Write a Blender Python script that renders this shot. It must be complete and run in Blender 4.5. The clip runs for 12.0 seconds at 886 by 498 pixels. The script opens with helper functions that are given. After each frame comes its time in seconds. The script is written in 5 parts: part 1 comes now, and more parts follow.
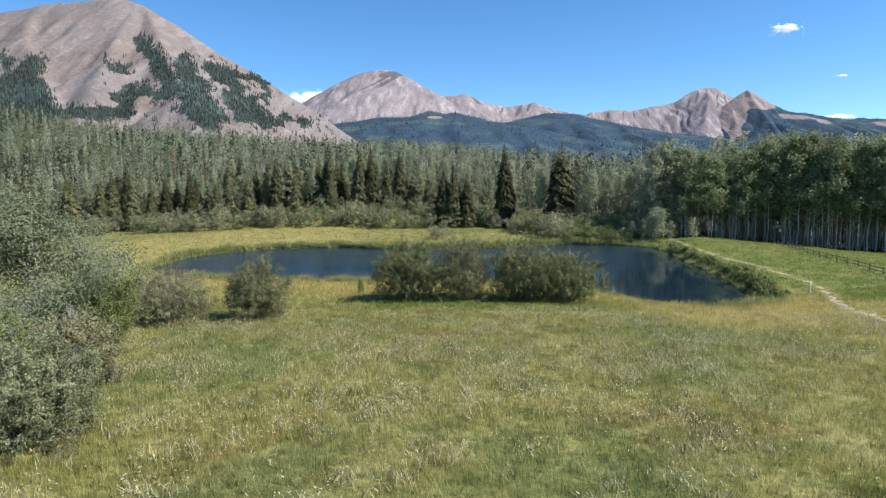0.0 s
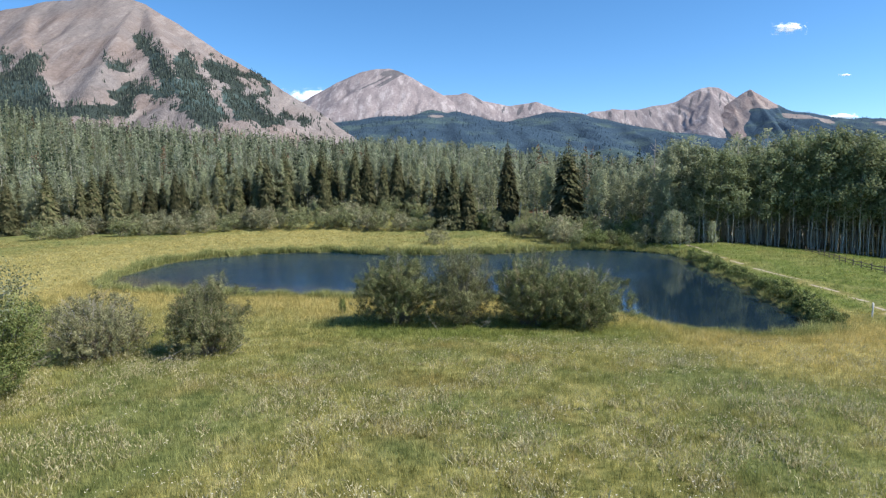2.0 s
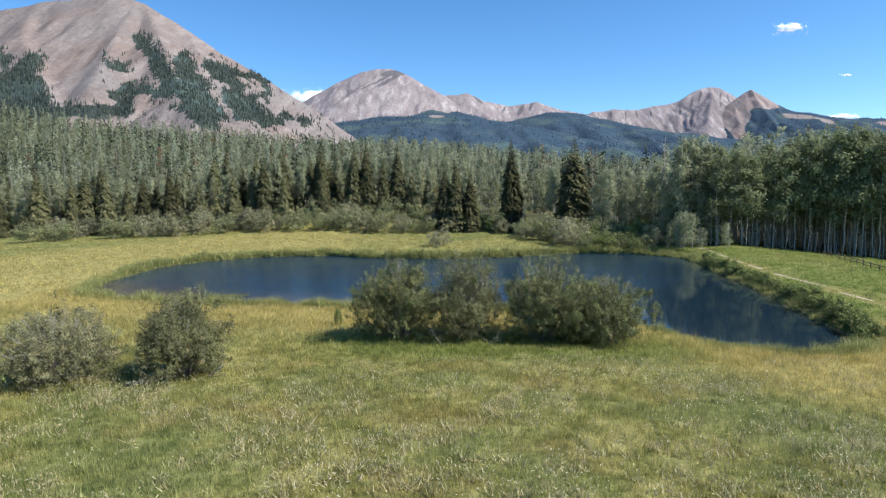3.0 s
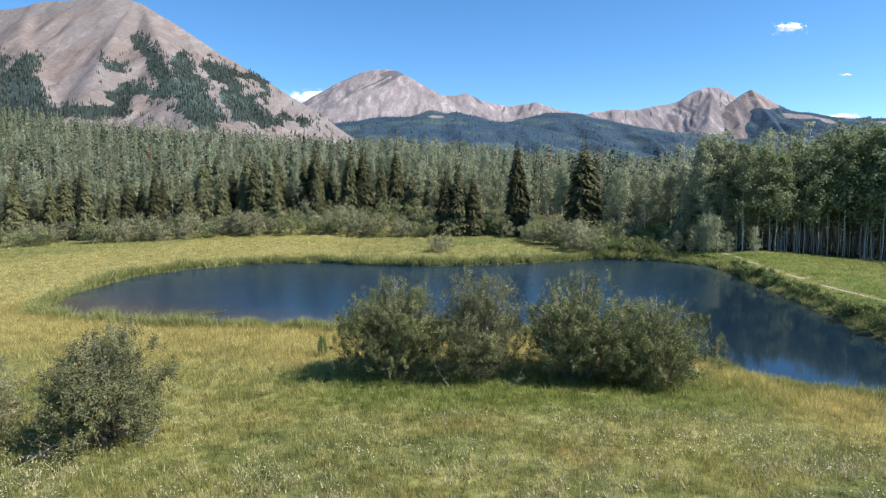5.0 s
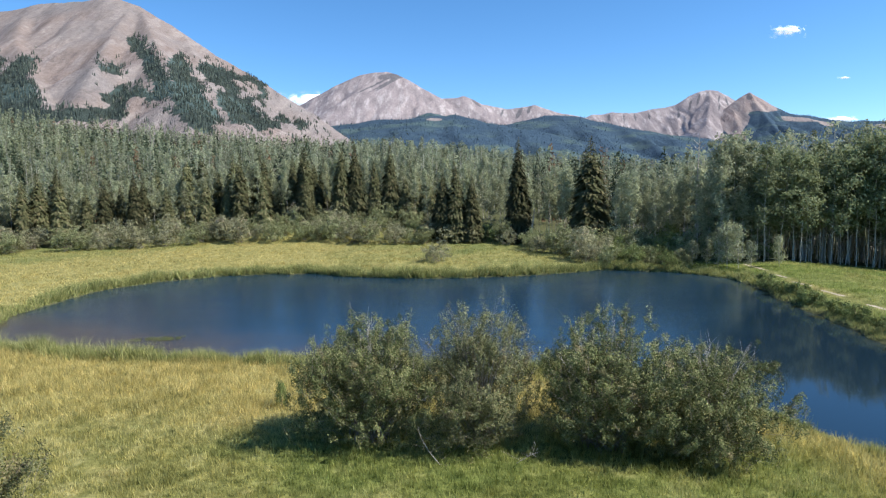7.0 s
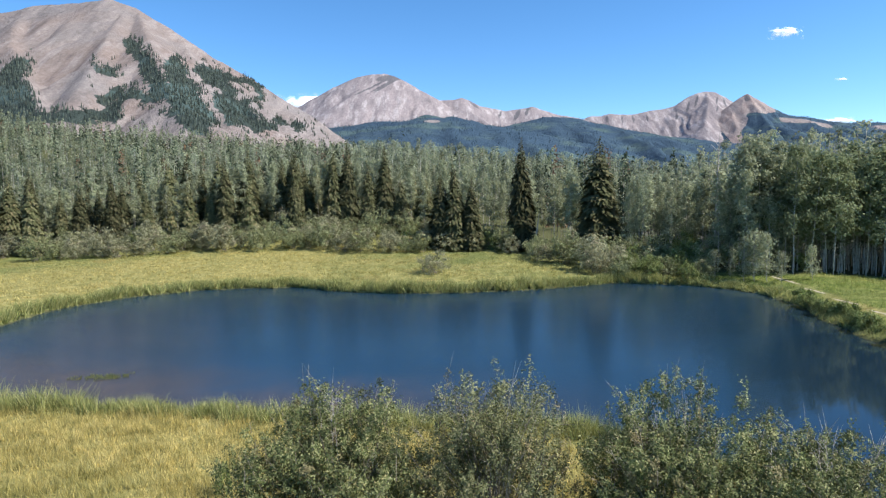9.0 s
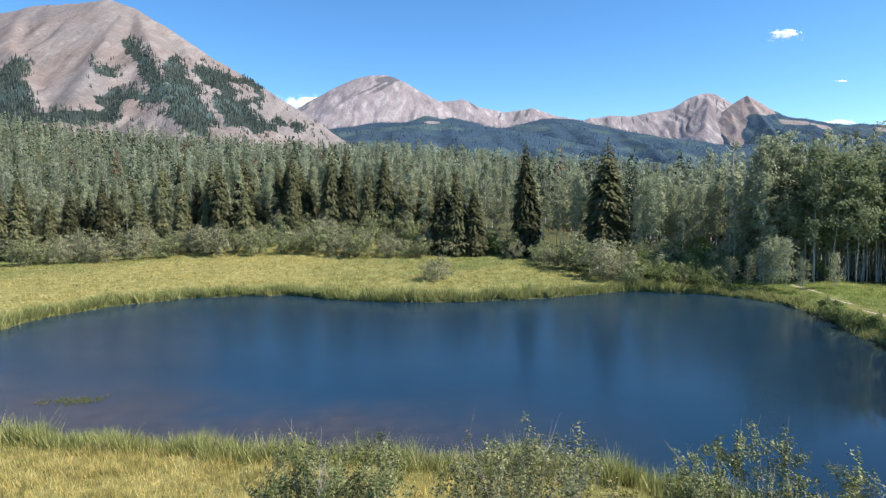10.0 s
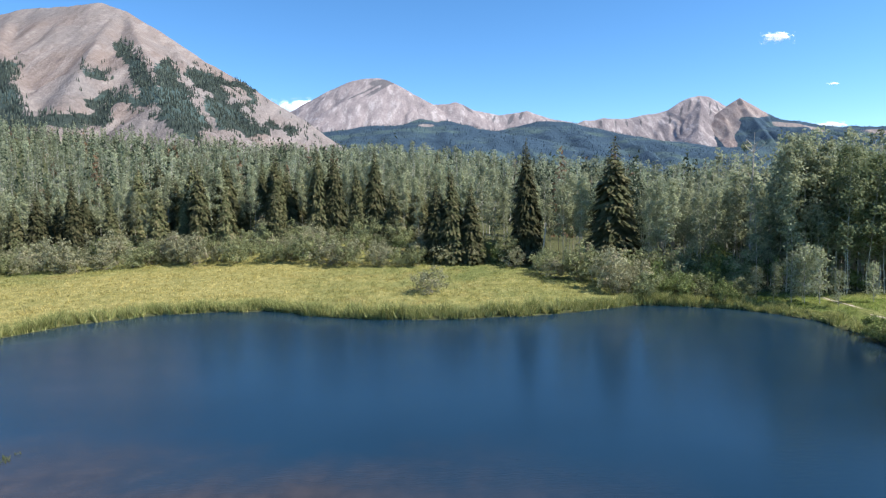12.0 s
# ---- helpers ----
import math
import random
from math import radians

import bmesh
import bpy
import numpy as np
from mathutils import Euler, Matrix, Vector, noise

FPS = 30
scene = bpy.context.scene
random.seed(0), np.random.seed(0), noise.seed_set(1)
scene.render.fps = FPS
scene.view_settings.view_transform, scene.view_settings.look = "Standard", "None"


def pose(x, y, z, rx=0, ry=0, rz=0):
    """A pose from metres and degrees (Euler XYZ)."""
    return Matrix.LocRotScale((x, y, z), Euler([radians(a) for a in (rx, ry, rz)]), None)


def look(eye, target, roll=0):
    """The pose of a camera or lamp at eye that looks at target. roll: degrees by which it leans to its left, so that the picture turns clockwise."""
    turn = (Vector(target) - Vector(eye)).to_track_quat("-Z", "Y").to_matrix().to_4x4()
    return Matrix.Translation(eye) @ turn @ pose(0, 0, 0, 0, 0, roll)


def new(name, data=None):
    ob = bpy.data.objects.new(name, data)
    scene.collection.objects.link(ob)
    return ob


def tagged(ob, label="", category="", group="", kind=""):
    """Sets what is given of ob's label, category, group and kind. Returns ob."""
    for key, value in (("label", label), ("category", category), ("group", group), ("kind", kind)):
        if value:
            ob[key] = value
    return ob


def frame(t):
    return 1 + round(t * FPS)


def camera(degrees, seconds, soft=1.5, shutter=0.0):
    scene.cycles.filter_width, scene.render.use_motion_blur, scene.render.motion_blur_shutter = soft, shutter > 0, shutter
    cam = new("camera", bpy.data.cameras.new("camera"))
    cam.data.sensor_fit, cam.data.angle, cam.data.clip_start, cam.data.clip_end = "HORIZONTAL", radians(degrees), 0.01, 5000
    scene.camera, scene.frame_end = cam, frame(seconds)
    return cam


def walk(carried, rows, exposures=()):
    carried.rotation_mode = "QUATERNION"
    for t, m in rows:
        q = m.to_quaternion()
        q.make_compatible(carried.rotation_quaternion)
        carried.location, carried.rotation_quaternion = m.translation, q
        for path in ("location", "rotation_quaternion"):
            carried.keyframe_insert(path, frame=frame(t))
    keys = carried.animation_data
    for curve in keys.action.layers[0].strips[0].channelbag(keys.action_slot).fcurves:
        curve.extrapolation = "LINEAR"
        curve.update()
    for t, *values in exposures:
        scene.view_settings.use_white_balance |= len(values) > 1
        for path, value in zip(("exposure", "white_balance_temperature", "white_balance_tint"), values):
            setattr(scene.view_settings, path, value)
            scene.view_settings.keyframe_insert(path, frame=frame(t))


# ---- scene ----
cam = camera(73.1, 12.0, soft=1.3)
PATH = [
    (0, (0.48, -3.515, 12.051), (0.471, -1.524, 11.862), -0.9),
    (0.5, (0.708, -1.006, 12.457), (0.697, 0.985, 12.27), -0.8),
    (1, (0.906, 1.44, 12.481), (0.893, 3.431, 12.292), -0.8),
    (1.5, (1.013, 3.914, 12.495), (1.0, 5.905, 12.305), -0.8),
    (2, (1.005, 6.305, 12.492), (0.992, 8.296, 12.3), -0.8),
    (2.5, (0.86, 8.64, 12.588), (0.848, 10.631, 12.396), -0.8),
    (3, (0.612, 10.979, 12.605), (0.598, 12.969, 12.414), -0.8),
    (5, (0.081, 20.329, 12.703), (0.068, 22.32, 12.514), -0.9),
    (5.5, (0.226, 22.635, 12.836), (0.214, 24.626, 12.644), -0.9),
    (6, (0.352, 24.81, 13.001), (0.341, 26.801, 12.814), -0.9),
    (6.5, (0.483, 27.015, 13.053), (0.474, 29.007, 12.87), -0.9),
    (7, (0.572, 29.261, 13.114), (0.564, 31.253, 12.934), -0.9),
    (9, (0.626, 38.292, 13.737), (0.624, 40.285, 13.563), -1.0),
    (9.5, (0.423, 40.458, 13.885), (0.421, 42.451, 13.714), -1.0),
    (10, (0.135, 42.677, 14.075), (0.135, 44.67, 13.905), -0.9),
    (10.5, (-0.026, 44.86, 14.204), (-0.019, 46.853, 14.034), -0.9),
    (11, (-0.094, 47.023, 14.233), (-0.085, 49.016, 14.068), -0.9),
    (11.5, (-0.034, 49.139, 14.276), (-0.026, 51.133, 14.115), -1.0),
    (12, (0.221, 51.215, 14.324), (0.239, 53.208, 14.164), -1.1),
]
walk(cam, [(t, look(eye, target, roll)) for t, eye, target, roll in PATH], [(0.0, 0.62), (4.0, 0.66), (8.0, 0.74), (12.0, 0.82)])

# ---- light ----
SUN_TO = Vector((0.93, -0.30, 1.04)).normalized()      # towards the sun
sun_data = bpy.data.lights.new("sun", "SUN")
sun_data.energy, sun_data.angle, sun_data.color = 4.9, radians(0.53), (1.0, 0.95, 0.87)
sun = new("sun", sun_data)
sun.matrix_world = look(SUN_TO * 300, (0, 0, 0))
world = bpy.data.worlds.new("sky")
scene.world = world
world.use_nodes = True
wn = world.node_tree
sky = wn.nodes.new("ShaderNodeTexSky")
sky.sky_type, sky.sun_disc = "NISHITA", False
sky.sun_elevation = math.asin(SUN_TO.z)
sky.sun_rotation = math.atan2(SUN_TO.x, SUN_TO.y)
sky.altitude, sky.air_density, sky.dust_density, sky.ozone_density = 2500, 1.0, 0.15, 4.0
wn.nodes["Background"].inputs[1].default_value = 0.132
deep = wn.nodes.new("ShaderNodeHueSaturation")
deep.inputs["Saturation"].default_value = 1.18
deep.inputs["Hue"].default_value = 0.497
wn.links.new(sky.outputs[0], deep.inputs["Color"])
wn.links.new(deep.outputs[0], wn.nodes["Background"].inputs[0])

# ---- small tools ----
rng = np.random.default_rng(7)


def fast_mesh(name, verts, faces, material, smooth=False, colours=None):
    """A mesh from arrays: verts (n, 3), faces (m, k); colours: (n, 3) values in the attribute 'tint'."""
    verts, faces = np.asarray(verts, np.float32), np.asarray(faces, np.int32)
    me = bpy.data.meshes.new(name)
    n, (m, k) = len(verts), faces.shape
    me.vertices.add(n)
    me.vertices.foreach_set("co", verts.ravel())
    me.loops.add(m * k)
    me.loops.foreach_set("vertex_index", faces.ravel())
    me.polygons.add(m)
    me.polygons.foreach_set("loop_start", np.arange(0, m * k, k, dtype=np.int32))
    me.polygons.foreach_set("loop_total", np.full(m, k, np.int32))
    me.polygons.foreach_set("use_smooth", np.full(m, smooth))
    if colours is not None:
        layer = me.color_attributes.new("tint", "FLOAT_COLOR", "POINT")
        layer.data.foreach_set("color", np.c_[colours, np.ones(n)].astype(np.float32).ravel())
    me.update(calc_edges=True)
    me.materials.append(material)
    return me


def part(name, mesh, parent, label=""):
    ob = new(name, mesh)
    ob.parent = parent
    return tagged(ob, label)


def thing(name, label, category, m=None, group="", kind=""):
    ob = tagged(new(name), label, category, group, kind)
    if m is not None:
        ob.matrix_basis = m
    return ob


def smooth(a, b, x):
    s = np.clip((x - a) / (b - a), 0, 1)
    return s * s * (3 - 2 * s)


def lattice(ix, iy, seed):
    h = (ix * 374761393 + iy * 668265263 + seed * 974634777) & 0xFFFFFFFF
    h = ((h ^ (h >> 13)) * 1274126177) & 0xFFFFFFFF
    return ((h ^ (h >> 16)) & 0xFFFF) / 65535.0


def value_noise(x, y, seed=0):
    x, y = np.asarray(x, float), np.asarray(y, float)
    ix, iy = np.floor(x).astype(np.int64), np.floor(y).astype(np.int64)
    fx, fy = x - ix, y - iy
    u, v = fx * fx * (3 - 2 * fx), fy * fy * (3 - 2 * fy)
    a, b = lattice(ix, iy, seed), lattice(ix + 1, iy, seed)
    c, d = lattice(ix, iy + 1, seed), lattice(ix + 1, iy + 1, seed)
    return (a * (1 - u) + b * u) * (1 - v) + (c * (1 - u) + d * u) * v


def fbm(x, y, octaves=4, seed=0):
    total, amp, norm = 0, 1.0, 0.0
    for i in range(octaves):
        total = total + amp * value_noise(x * 2 ** i + 17.3 * i, y * 2 ** i - 9.1 * i, seed + i)
        norm, amp = norm + amp, amp * 0.5
    return total / norm


# ---- materials ----
def shader(name, rough=0.85, spec=0.25):
    m = bpy.data.materials.new(name)
    m.use_nodes = True
    bsdf = m.node_tree.nodes["Principled BSDF"]
    bsdf.inputs["Roughness"].default_value = rough
    bsdf.inputs["Specular IOR Level"].default_value = spec
    return m, m.node_tree, bsdf


def node(nt, kind, **values):
    n = nt.nodes.new(kind)
    for key, v in values.items():
        n.inputs[key].default_value = v
    return n


def position(nt):
    return nt.nodes.new("ShaderNodeNewGeometry").outputs["Position"]


def grain(nt, scale, detail=4.0, rough=0.55, where=None, stretch=None):
    n = node(nt, "ShaderNodeTexNoise", Scale=scale, Detail=detail, Roughness=rough)
    src = where if where is not None else position(nt)
    if stretch:
        mp = nt.nodes.new("ShaderNodeMapping")
        mp.inputs["Scale"].default_value = stretch
        nt.links.new(src, mp.inputs["Vector"])
        src = mp.outputs[0]
    nt.links.new(src, n.inputs["Vector"])
    return n.outputs["Fac"]


def ramp(nt, fac, *stops):
    r = nt.nodes.new("ShaderNodeValToRGB")
    els = r.color_ramp.elements
    while len(els) < len(stops):
        els.new(0.5)
    for el, (pos, col) in zip(els, stops):
        el.position, el.color = pos, (*col, 1)
    nt.links.new(fac, r.inputs[0])
    return r.outputs[0]


def blend(nt, fac, a, b, mode="MIX"):
    n = nt.nodes.new("ShaderNodeMix")
    n.data_type, n.blend_type = "RGBA", mode
    for socket, v in ((n.inputs[0], fac), (n.inputs[6], a), (n.inputs[7], b)):
        if isinstance(v, (int, float)):
            socket.default_value = v
        elif isinstance(v, tuple):
            socket.default_value = (*v, 1)
        else:
            nt.links.new(v, socket)
    return n.outputs[2]


def maths(nt, op, a, b=0.0, clamp=False):
    n = nt.nodes.new("ShaderNodeMath")
    n.operation, n.use_clamp = op, clamp
    for socket, v in zip(n.inputs, (a, b)):
        if isinstance(v, (int, float)):
            socket.default_value = v
        else:
            nt.links.new(v, socket)
    return n.outputs[0]


def tint(nt):
    a = nt.nodes.new("ShaderNodeAttribute")
    a.attribute_name = "tint"
    s = nt.nodes.new("ShaderNodeSeparateColor")
    nt.links.new(a.outputs["Color"], s.inputs[0])
    return s.outputs


def bump(nt, bsdf, height, strength=0.4, distance=0.1):
    b = node(nt, "ShaderNodeBump", Strength=strength, Distance=distance)
    nt.links.new(height, b.inputs["Height"])
    nt.links.new(b.outputs[0], bsdf.inputs["Normal"])


def island(nt):
    return nt.nodes.new("ShaderNodeNewGeometry").outputs["Random Per Island"]


def own_random(nt):
    return nt.nodes.new("ShaderNodeObjectInfo").outputs["Random"]


def leafy(name, stops, through_light=0.3, per_object=0.35, per_tint=0.0, rough=0.75, spec=0.12, dry=None, rust=None):
    """Foliage: a spread of greens by leaf and by plant, partly letting the light through."""
    m, nt, bsdf = shader(name, rough, spec)
    base = ramp(nt, island(nt), *stops)
    if dry:
        spray = tint(nt)
        base = blend(nt, ramp(nt, spray[0], (0.92, (0, 0, 0)), (0.97, (0.65, 0.65, 0.65))), base, dry)
        base = blend(nt, 1.0, base, ramp(nt, spray[1], (0.0, (0.62, 0.64, 0.62)), (1.0, (1.3, 1.28, 1.25))), "MULTIPLY")
    if rust:          # one tree in nine stands dying, its needles brown
        base = blend(nt, ramp(nt, tint(nt)[0], (0.885, (0, 0, 0)), (0.90, (0.85, 0.85, 0.85))), base, rust)
    who = own_random(nt) if per_object else tint(nt)[0]
    level = maths(nt, "MULTIPLY_ADD", who, per_object or per_tint)
    level.node.inputs[2].default_value = 1 - (per_object or per_tint) / 2
    g = nt.nodes.new("ShaderNodeCombineColor")
    for i in range(3):
        nt.links.new(level, g.inputs[i])
    col = blend(nt, 1.0, base, g.outputs[0], "MULTIPLY")
    nt.links.new(col, bsdf.inputs["Base Color"])
    tr = nt.nodes.new("ShaderNodeBsdfTranslucent")
    nt.links.new(col, tr.inputs["Color"])
    mix = nt.nodes.new("ShaderNodeMixShader")
    mix.inputs[0].default_value = through_light
    nt.links.new(bsdf.outputs[0], mix.inputs[1])
    nt.links.new(tr.outputs[0], mix.inputs[2])
    nt.links.new(mix.outputs[0], nt.nodes["Material Output"].inputs["Surface"])
    return m


ASPEN_LEAF = leafy("aspen_leaf", [(0.0, (0.220, 0.245, 0.140)), (0.5, (0.300, 0.322, 0.196)), (1.0, (0.395, 0.410, 0.270))], 0.45, 0.5)
ASPEN_LEAF_FAR = leafy("aspen_leaf_far", [(0.0, (0.215, 0.240, 0.145)), (0.5, (0.275, 0.298, 0.186)), (1.0, (0.345, 0.360, 0.240))], 0.52, 0.0, 0.9)
DEEP_LEAF = leafy("wood_aspen_leaf", [(0.0, (0.140, 0.170, 0.080)), (0.5, (0.205, 0.238, 0.120)), (1.0, (0.300, 0.325, 0.185))], 0.4, 0.5)
SPRUCE_NEEDLE = leafy("spruce_needle", [(0.0, (0.066, 0.074, 0.034)), (0.6, (0.112, 0.115, 0.054)), (1.0, (0.180, 0.160, 0.085))], 0.2, 0.9)
SPRUCE_NEEDLE_FAR = leafy("spruce_needle_far", [(0.0, (0.028, 0.044, 0.026)), (0.6, (0.055, 0.075, 0.044)), (1.0, (0.095, 0.098, 0.055))], 0.1, 0.0, 0.5, rust=(0.150, 0.082, 0.048))
# ridge needles: the haze of distance is put into their colour as blue
HAZE_NEEDLE = leafy("hazy_spruce_needle", [(0.0, (0.034, 0.062, 0.092)), (0.6, (0.054, 0.092, 0.126)), (1.0, (0.084, 0.124, 0.146))], 0.05, 0.0, 0.9)
SLOPE_NEEDLE = leafy("slope_spruce_needle", [(0.0, (0.032, 0.046, 0.042)), (0.6, (0.056, 0.074, 0.062)), (1.0, (0.095, 0.108, 0.084))], 0.05, 0.0, 1.0)
WILLOW_LEAF = leafy("willow_leaf", [(0.0, (0.078, 0.100, 0.036)), (0.45, (0.150, 0.172, 0.068)), (0.88, (0.290, 0.298, 0.142)), (1.0, (0.340, 0.295, 0.145))], 0.14, 0.2, dry=(0.260, 0.205, 0.115))
WILLOW_OLIVE = leafy("willow_leaf_olive", [(0.0, (0.095, 0.108, 0.046)), (0.45, (0.165, 0.175, 0.082)), (0.88, (0.275, 0.272, 0.142)), (1.0, (0.320, 0.275, 0.145))], 0.2, 0.2, dry=(0.280, 0.215, 0.125))
WILLOW_GREY = leafy("willow_leaf_grey", [(0.0, (0.130, 0.138, 0.068)), (0.5, (0.222, 0.220, 0.118)), (1.0, (0.325, 0.305, 0.180))], 0.25, 0.3, dry=(0.300, 0.228, 0.150))
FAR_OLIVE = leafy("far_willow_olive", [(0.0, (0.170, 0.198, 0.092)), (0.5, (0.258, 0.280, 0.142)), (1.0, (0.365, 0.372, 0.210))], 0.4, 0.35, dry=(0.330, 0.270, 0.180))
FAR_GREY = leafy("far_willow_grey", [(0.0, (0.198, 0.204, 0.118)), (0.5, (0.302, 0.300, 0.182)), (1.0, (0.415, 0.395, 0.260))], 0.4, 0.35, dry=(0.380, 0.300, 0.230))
WILLOW_SILVER = leafy("willow_leaf_silver", [(0.0, (0.155, 0.172, 0.088)), (0.5, (0.245, 0.262, 0.142)), (1.0, (0.360, 0.370, 0.225))], 0.35, 0.15, dry=(0.190, 0.200, 0.120))
SILVER_LEAF = leafy("silver_aspen_leaf", [(0.0, (0.140, 0.162, 0.092)), (0.5, (0.215, 0.240, 0.142)), (1.0, (0.320, 0.340, 0.220))], 0.4, 0.1)
BANK_LEAF = leafy("bank_shrub_leaf", [(0.0, (0.085, 0.120, 0.036)), (0.5, (0.165, 0.205, 0.070)), (1.0, (0.300, 0.315, 0.130))], 0.25, 0.3, dry=(0.240, 0.225, 0.085))
WILLOW_GREEN = leafy("willow_leaf_green", [(0.0, (0.110, 0.150, 0.045)), (0.5, (0.190, 0.230, 0.082)), (1.0, (0.290, 0.310, 0.130))], 0.35, 0.25, dry=(0.250, 0.235, 0.085))


def bark_white():
    m, nt, bsdf = shader("aspen_bark", 0.8, 0.2)
    marks = grain(nt, 1.0, 3, 0.6, stretch=(6, 6, 2.2))
    col = ramp(nt, marks, (0.30, (0.05, 0.045, 0.04)), (0.42, (0.33, 0.315, 0.27)), (0.8, (0.52, 0.50, 0.43)))
    nt.links.new(col, bsdf.inputs["Base Color"])
    return m


def bark_dark(name, a, b):
    m, nt, bsdf = shader(name, 0.9, 0.15)
    g = grain(nt, 3.0, 5, 0.6, stretch=(4, 4, 0.8))
    nt.links.new(ramp(nt, g, (0.3, a), (0.7, b)), bsdf.inputs["Base Color"])
    bump(nt, bsdf, g, 0.5, 0.02)
    return m


ASPEN_BARK = bark_white()
SPRUCE_BARK = bark_dark("spruce_bark", (0.05, 0.04, 0.032), (0.13, 0.105, 0.085))
WILLOW_BARK = bark_dark("willow_bark", (0.13, 0.105, 0.08), (0.33, 0.29, 0.235))
DEAD_WOOD = bark_dark("dead_wood", (0.26, 0.235, 0.205), (0.50, 0.46, 0.41))
FENCE_WOOD = bark_dark("fence_wood", (0.07, 0.055, 0.045), (0.17, 0.145, 0.12))


def grass_colours(nt, blade):
    """The meadow's patches: green, straw, reddish and dry yellow sedge; blade: varied blade by blade too."""
    dry, soil, _ = tint(nt)[0:3]
    broad = grain(nt, 0.085, 4, 0.6)
    mid = grain(nt, 0.55, 4, 0.65)
    fine = island(nt) if blade else grain(nt, 9.0, 3, 0.7)
    green = ramp(nt, mid, (0.30, (0.195, 0.195, 0.066)), (0.5, (0.335, 0.315, 0.120)), (0.70, (0.500, 0.450, 0.220)))
    lush = ramp(nt, mid, (0.3, (0.150, 0.190, 0.070)), (0.7, (0.300, 0.320, 0.135)))
    rusty = ramp(nt, mid, (0.3, (0.260, 0.190, 0.075)), (0.7, (0.400, 0.300, 0.130)))
    green = blend(nt, ramp(nt, grain(nt, 0.16, 4, 0.6), (0.52, (0, 0, 0)), (0.66, (0.65, 0.65, 0.65))), green, rusty)
    meadow = blend(nt, ramp(nt, broad, (0.46, (0, 0, 0)), (0.60, (0.8, 0.8, 0.8))), green, lush)
    sedge = ramp(nt, mid, (0.28, (0.310, 0.268, 0.098)), (0.5, (0.475, 0.398, 0.168)), (0.75, (0.580, 0.500, 0.240)))
    col = blend(nt, dry, meadow, sedge)
    fresh = ramp(nt, mid, (0.3, (0.122, 0.176, 0.042)), (0.5, (0.200, 0.254, 0.070)), (0.72, (0.300, 0.310, 0.116)))
    col = blend(nt, maths(nt, "MULTIPLY", soil, -0.85, True), col, fresh)
    clump = grain(nt, 1.7, 3, 0.6)
    col = blend(nt, 1.0, col, ramp(nt, clump, (0.32, (0.66, 0.70, 0.62)), (0.5, (0.98, 0.98, 0.96)), (0.68, (1.30, 1.26, 1.24))), "MULTIPLY")
    level = ramp(nt, fine, (0.0, (0.74, 0.76, 0.71)), (0.5, (1.0, 1.0, 0.96)), (1.0, (1.30, 1.27, 1.26)))
    return blend(nt, 1.0, col, level, "MULTIPLY"), soil


def ground_material():
    m, nt, bsdf = shader("meadow_ground", 0.95, 0.1)
    col, soil = grass_colours(nt, False)
    col = blend(nt, 1.0, col, ramp(nt, grain(nt, 2.2, 6, 0.75), (0.3, (0.36, 0.39, 0.33)), (0.7, (0.74, 0.76, 0.70))), "MULTIPLY")
    forest = tint(nt)[2]
    litter = ramp(nt, grain(nt, 1.5, 5), (0.3, (0.040, 0.048, 0.020)), (0.7, (0.110, 0.110, 0.050)))
    mud = ramp(nt, grain(nt, 2.5, 6), (0.3, (0.30, 0.25, 0.19)), (0.7, (0.52, 0.45, 0.36)))
    col = blend(nt, forest, col, litter)
    edge = maths(nt, "MULTIPLY_ADD", grain(nt, 1.3, 4), 0.5)
    nt.links.new(maths(nt, "MULTIPLY", soil, 0.66), edge.node.inputs[2])
    soil_fac = ramp(nt, edge, (0.66, (0, 0, 0)), (0.78, (1, 1, 1)))
    col = blend(nt, soil_fac, col, mud)
    nt.links.new(col, bsdf.inputs["Base Color"])
    bump(nt, bsdf, grain(nt, 5.0, 6, 0.7), 0.7, 0.15)
    return m


def blade_material():
    m, nt, bsdf = shader("grass_blade", 0.7, 0.2)
    col, _ = grass_colours(nt, True)
    col = blend(nt, 1.0, col, (1.13, 1.13, 1.09), "MULTIPLY")
    nt.links.new(col, bsdf.inputs["Base Color"])
    tr = nt.nodes.new("ShaderNodeBsdfTranslucent")
    nt.links.new(col, tr.inputs["Color"])
    mix = nt.nodes.new("ShaderNodeMixShader")
    mix.inputs[0].default_value = 0.5
    nt.links.new(bsdf.outputs[0], mix.inputs[1])
    nt.links.new(tr.outputs[0], mix.inputs[2])
    nt.links.new(mix.outputs[0], nt.nodes["Material Output"].inputs["Surface"])
    return m


GROUND, BLADE = ground_material(), blade_material()
REED = leafy("sedge_reed", [(0.0, (0.15, 0.185, 0.058)), (0.5, (0.31, 0.325, 0.118)), (1.0, (0.50, 0.46, 0.20))], 0.35, 0.0, 0.6)
STRAW = leafy("straw_seed", [(0.0, (0.30, 0.26, 0.13)), (0.5, (0.46, 0.41, 0.23)), (1.0, (0.62, 0.57, 0.37))], 0.35, 0.0, 0.3)
FLOWER = shader("yarrow_flower", 0.7)[0]
FLOWER.node_tree.nodes["Principled BSDF"].inputs["Base Color"].default_value = (0.62, 0.57, 0.44, 1)


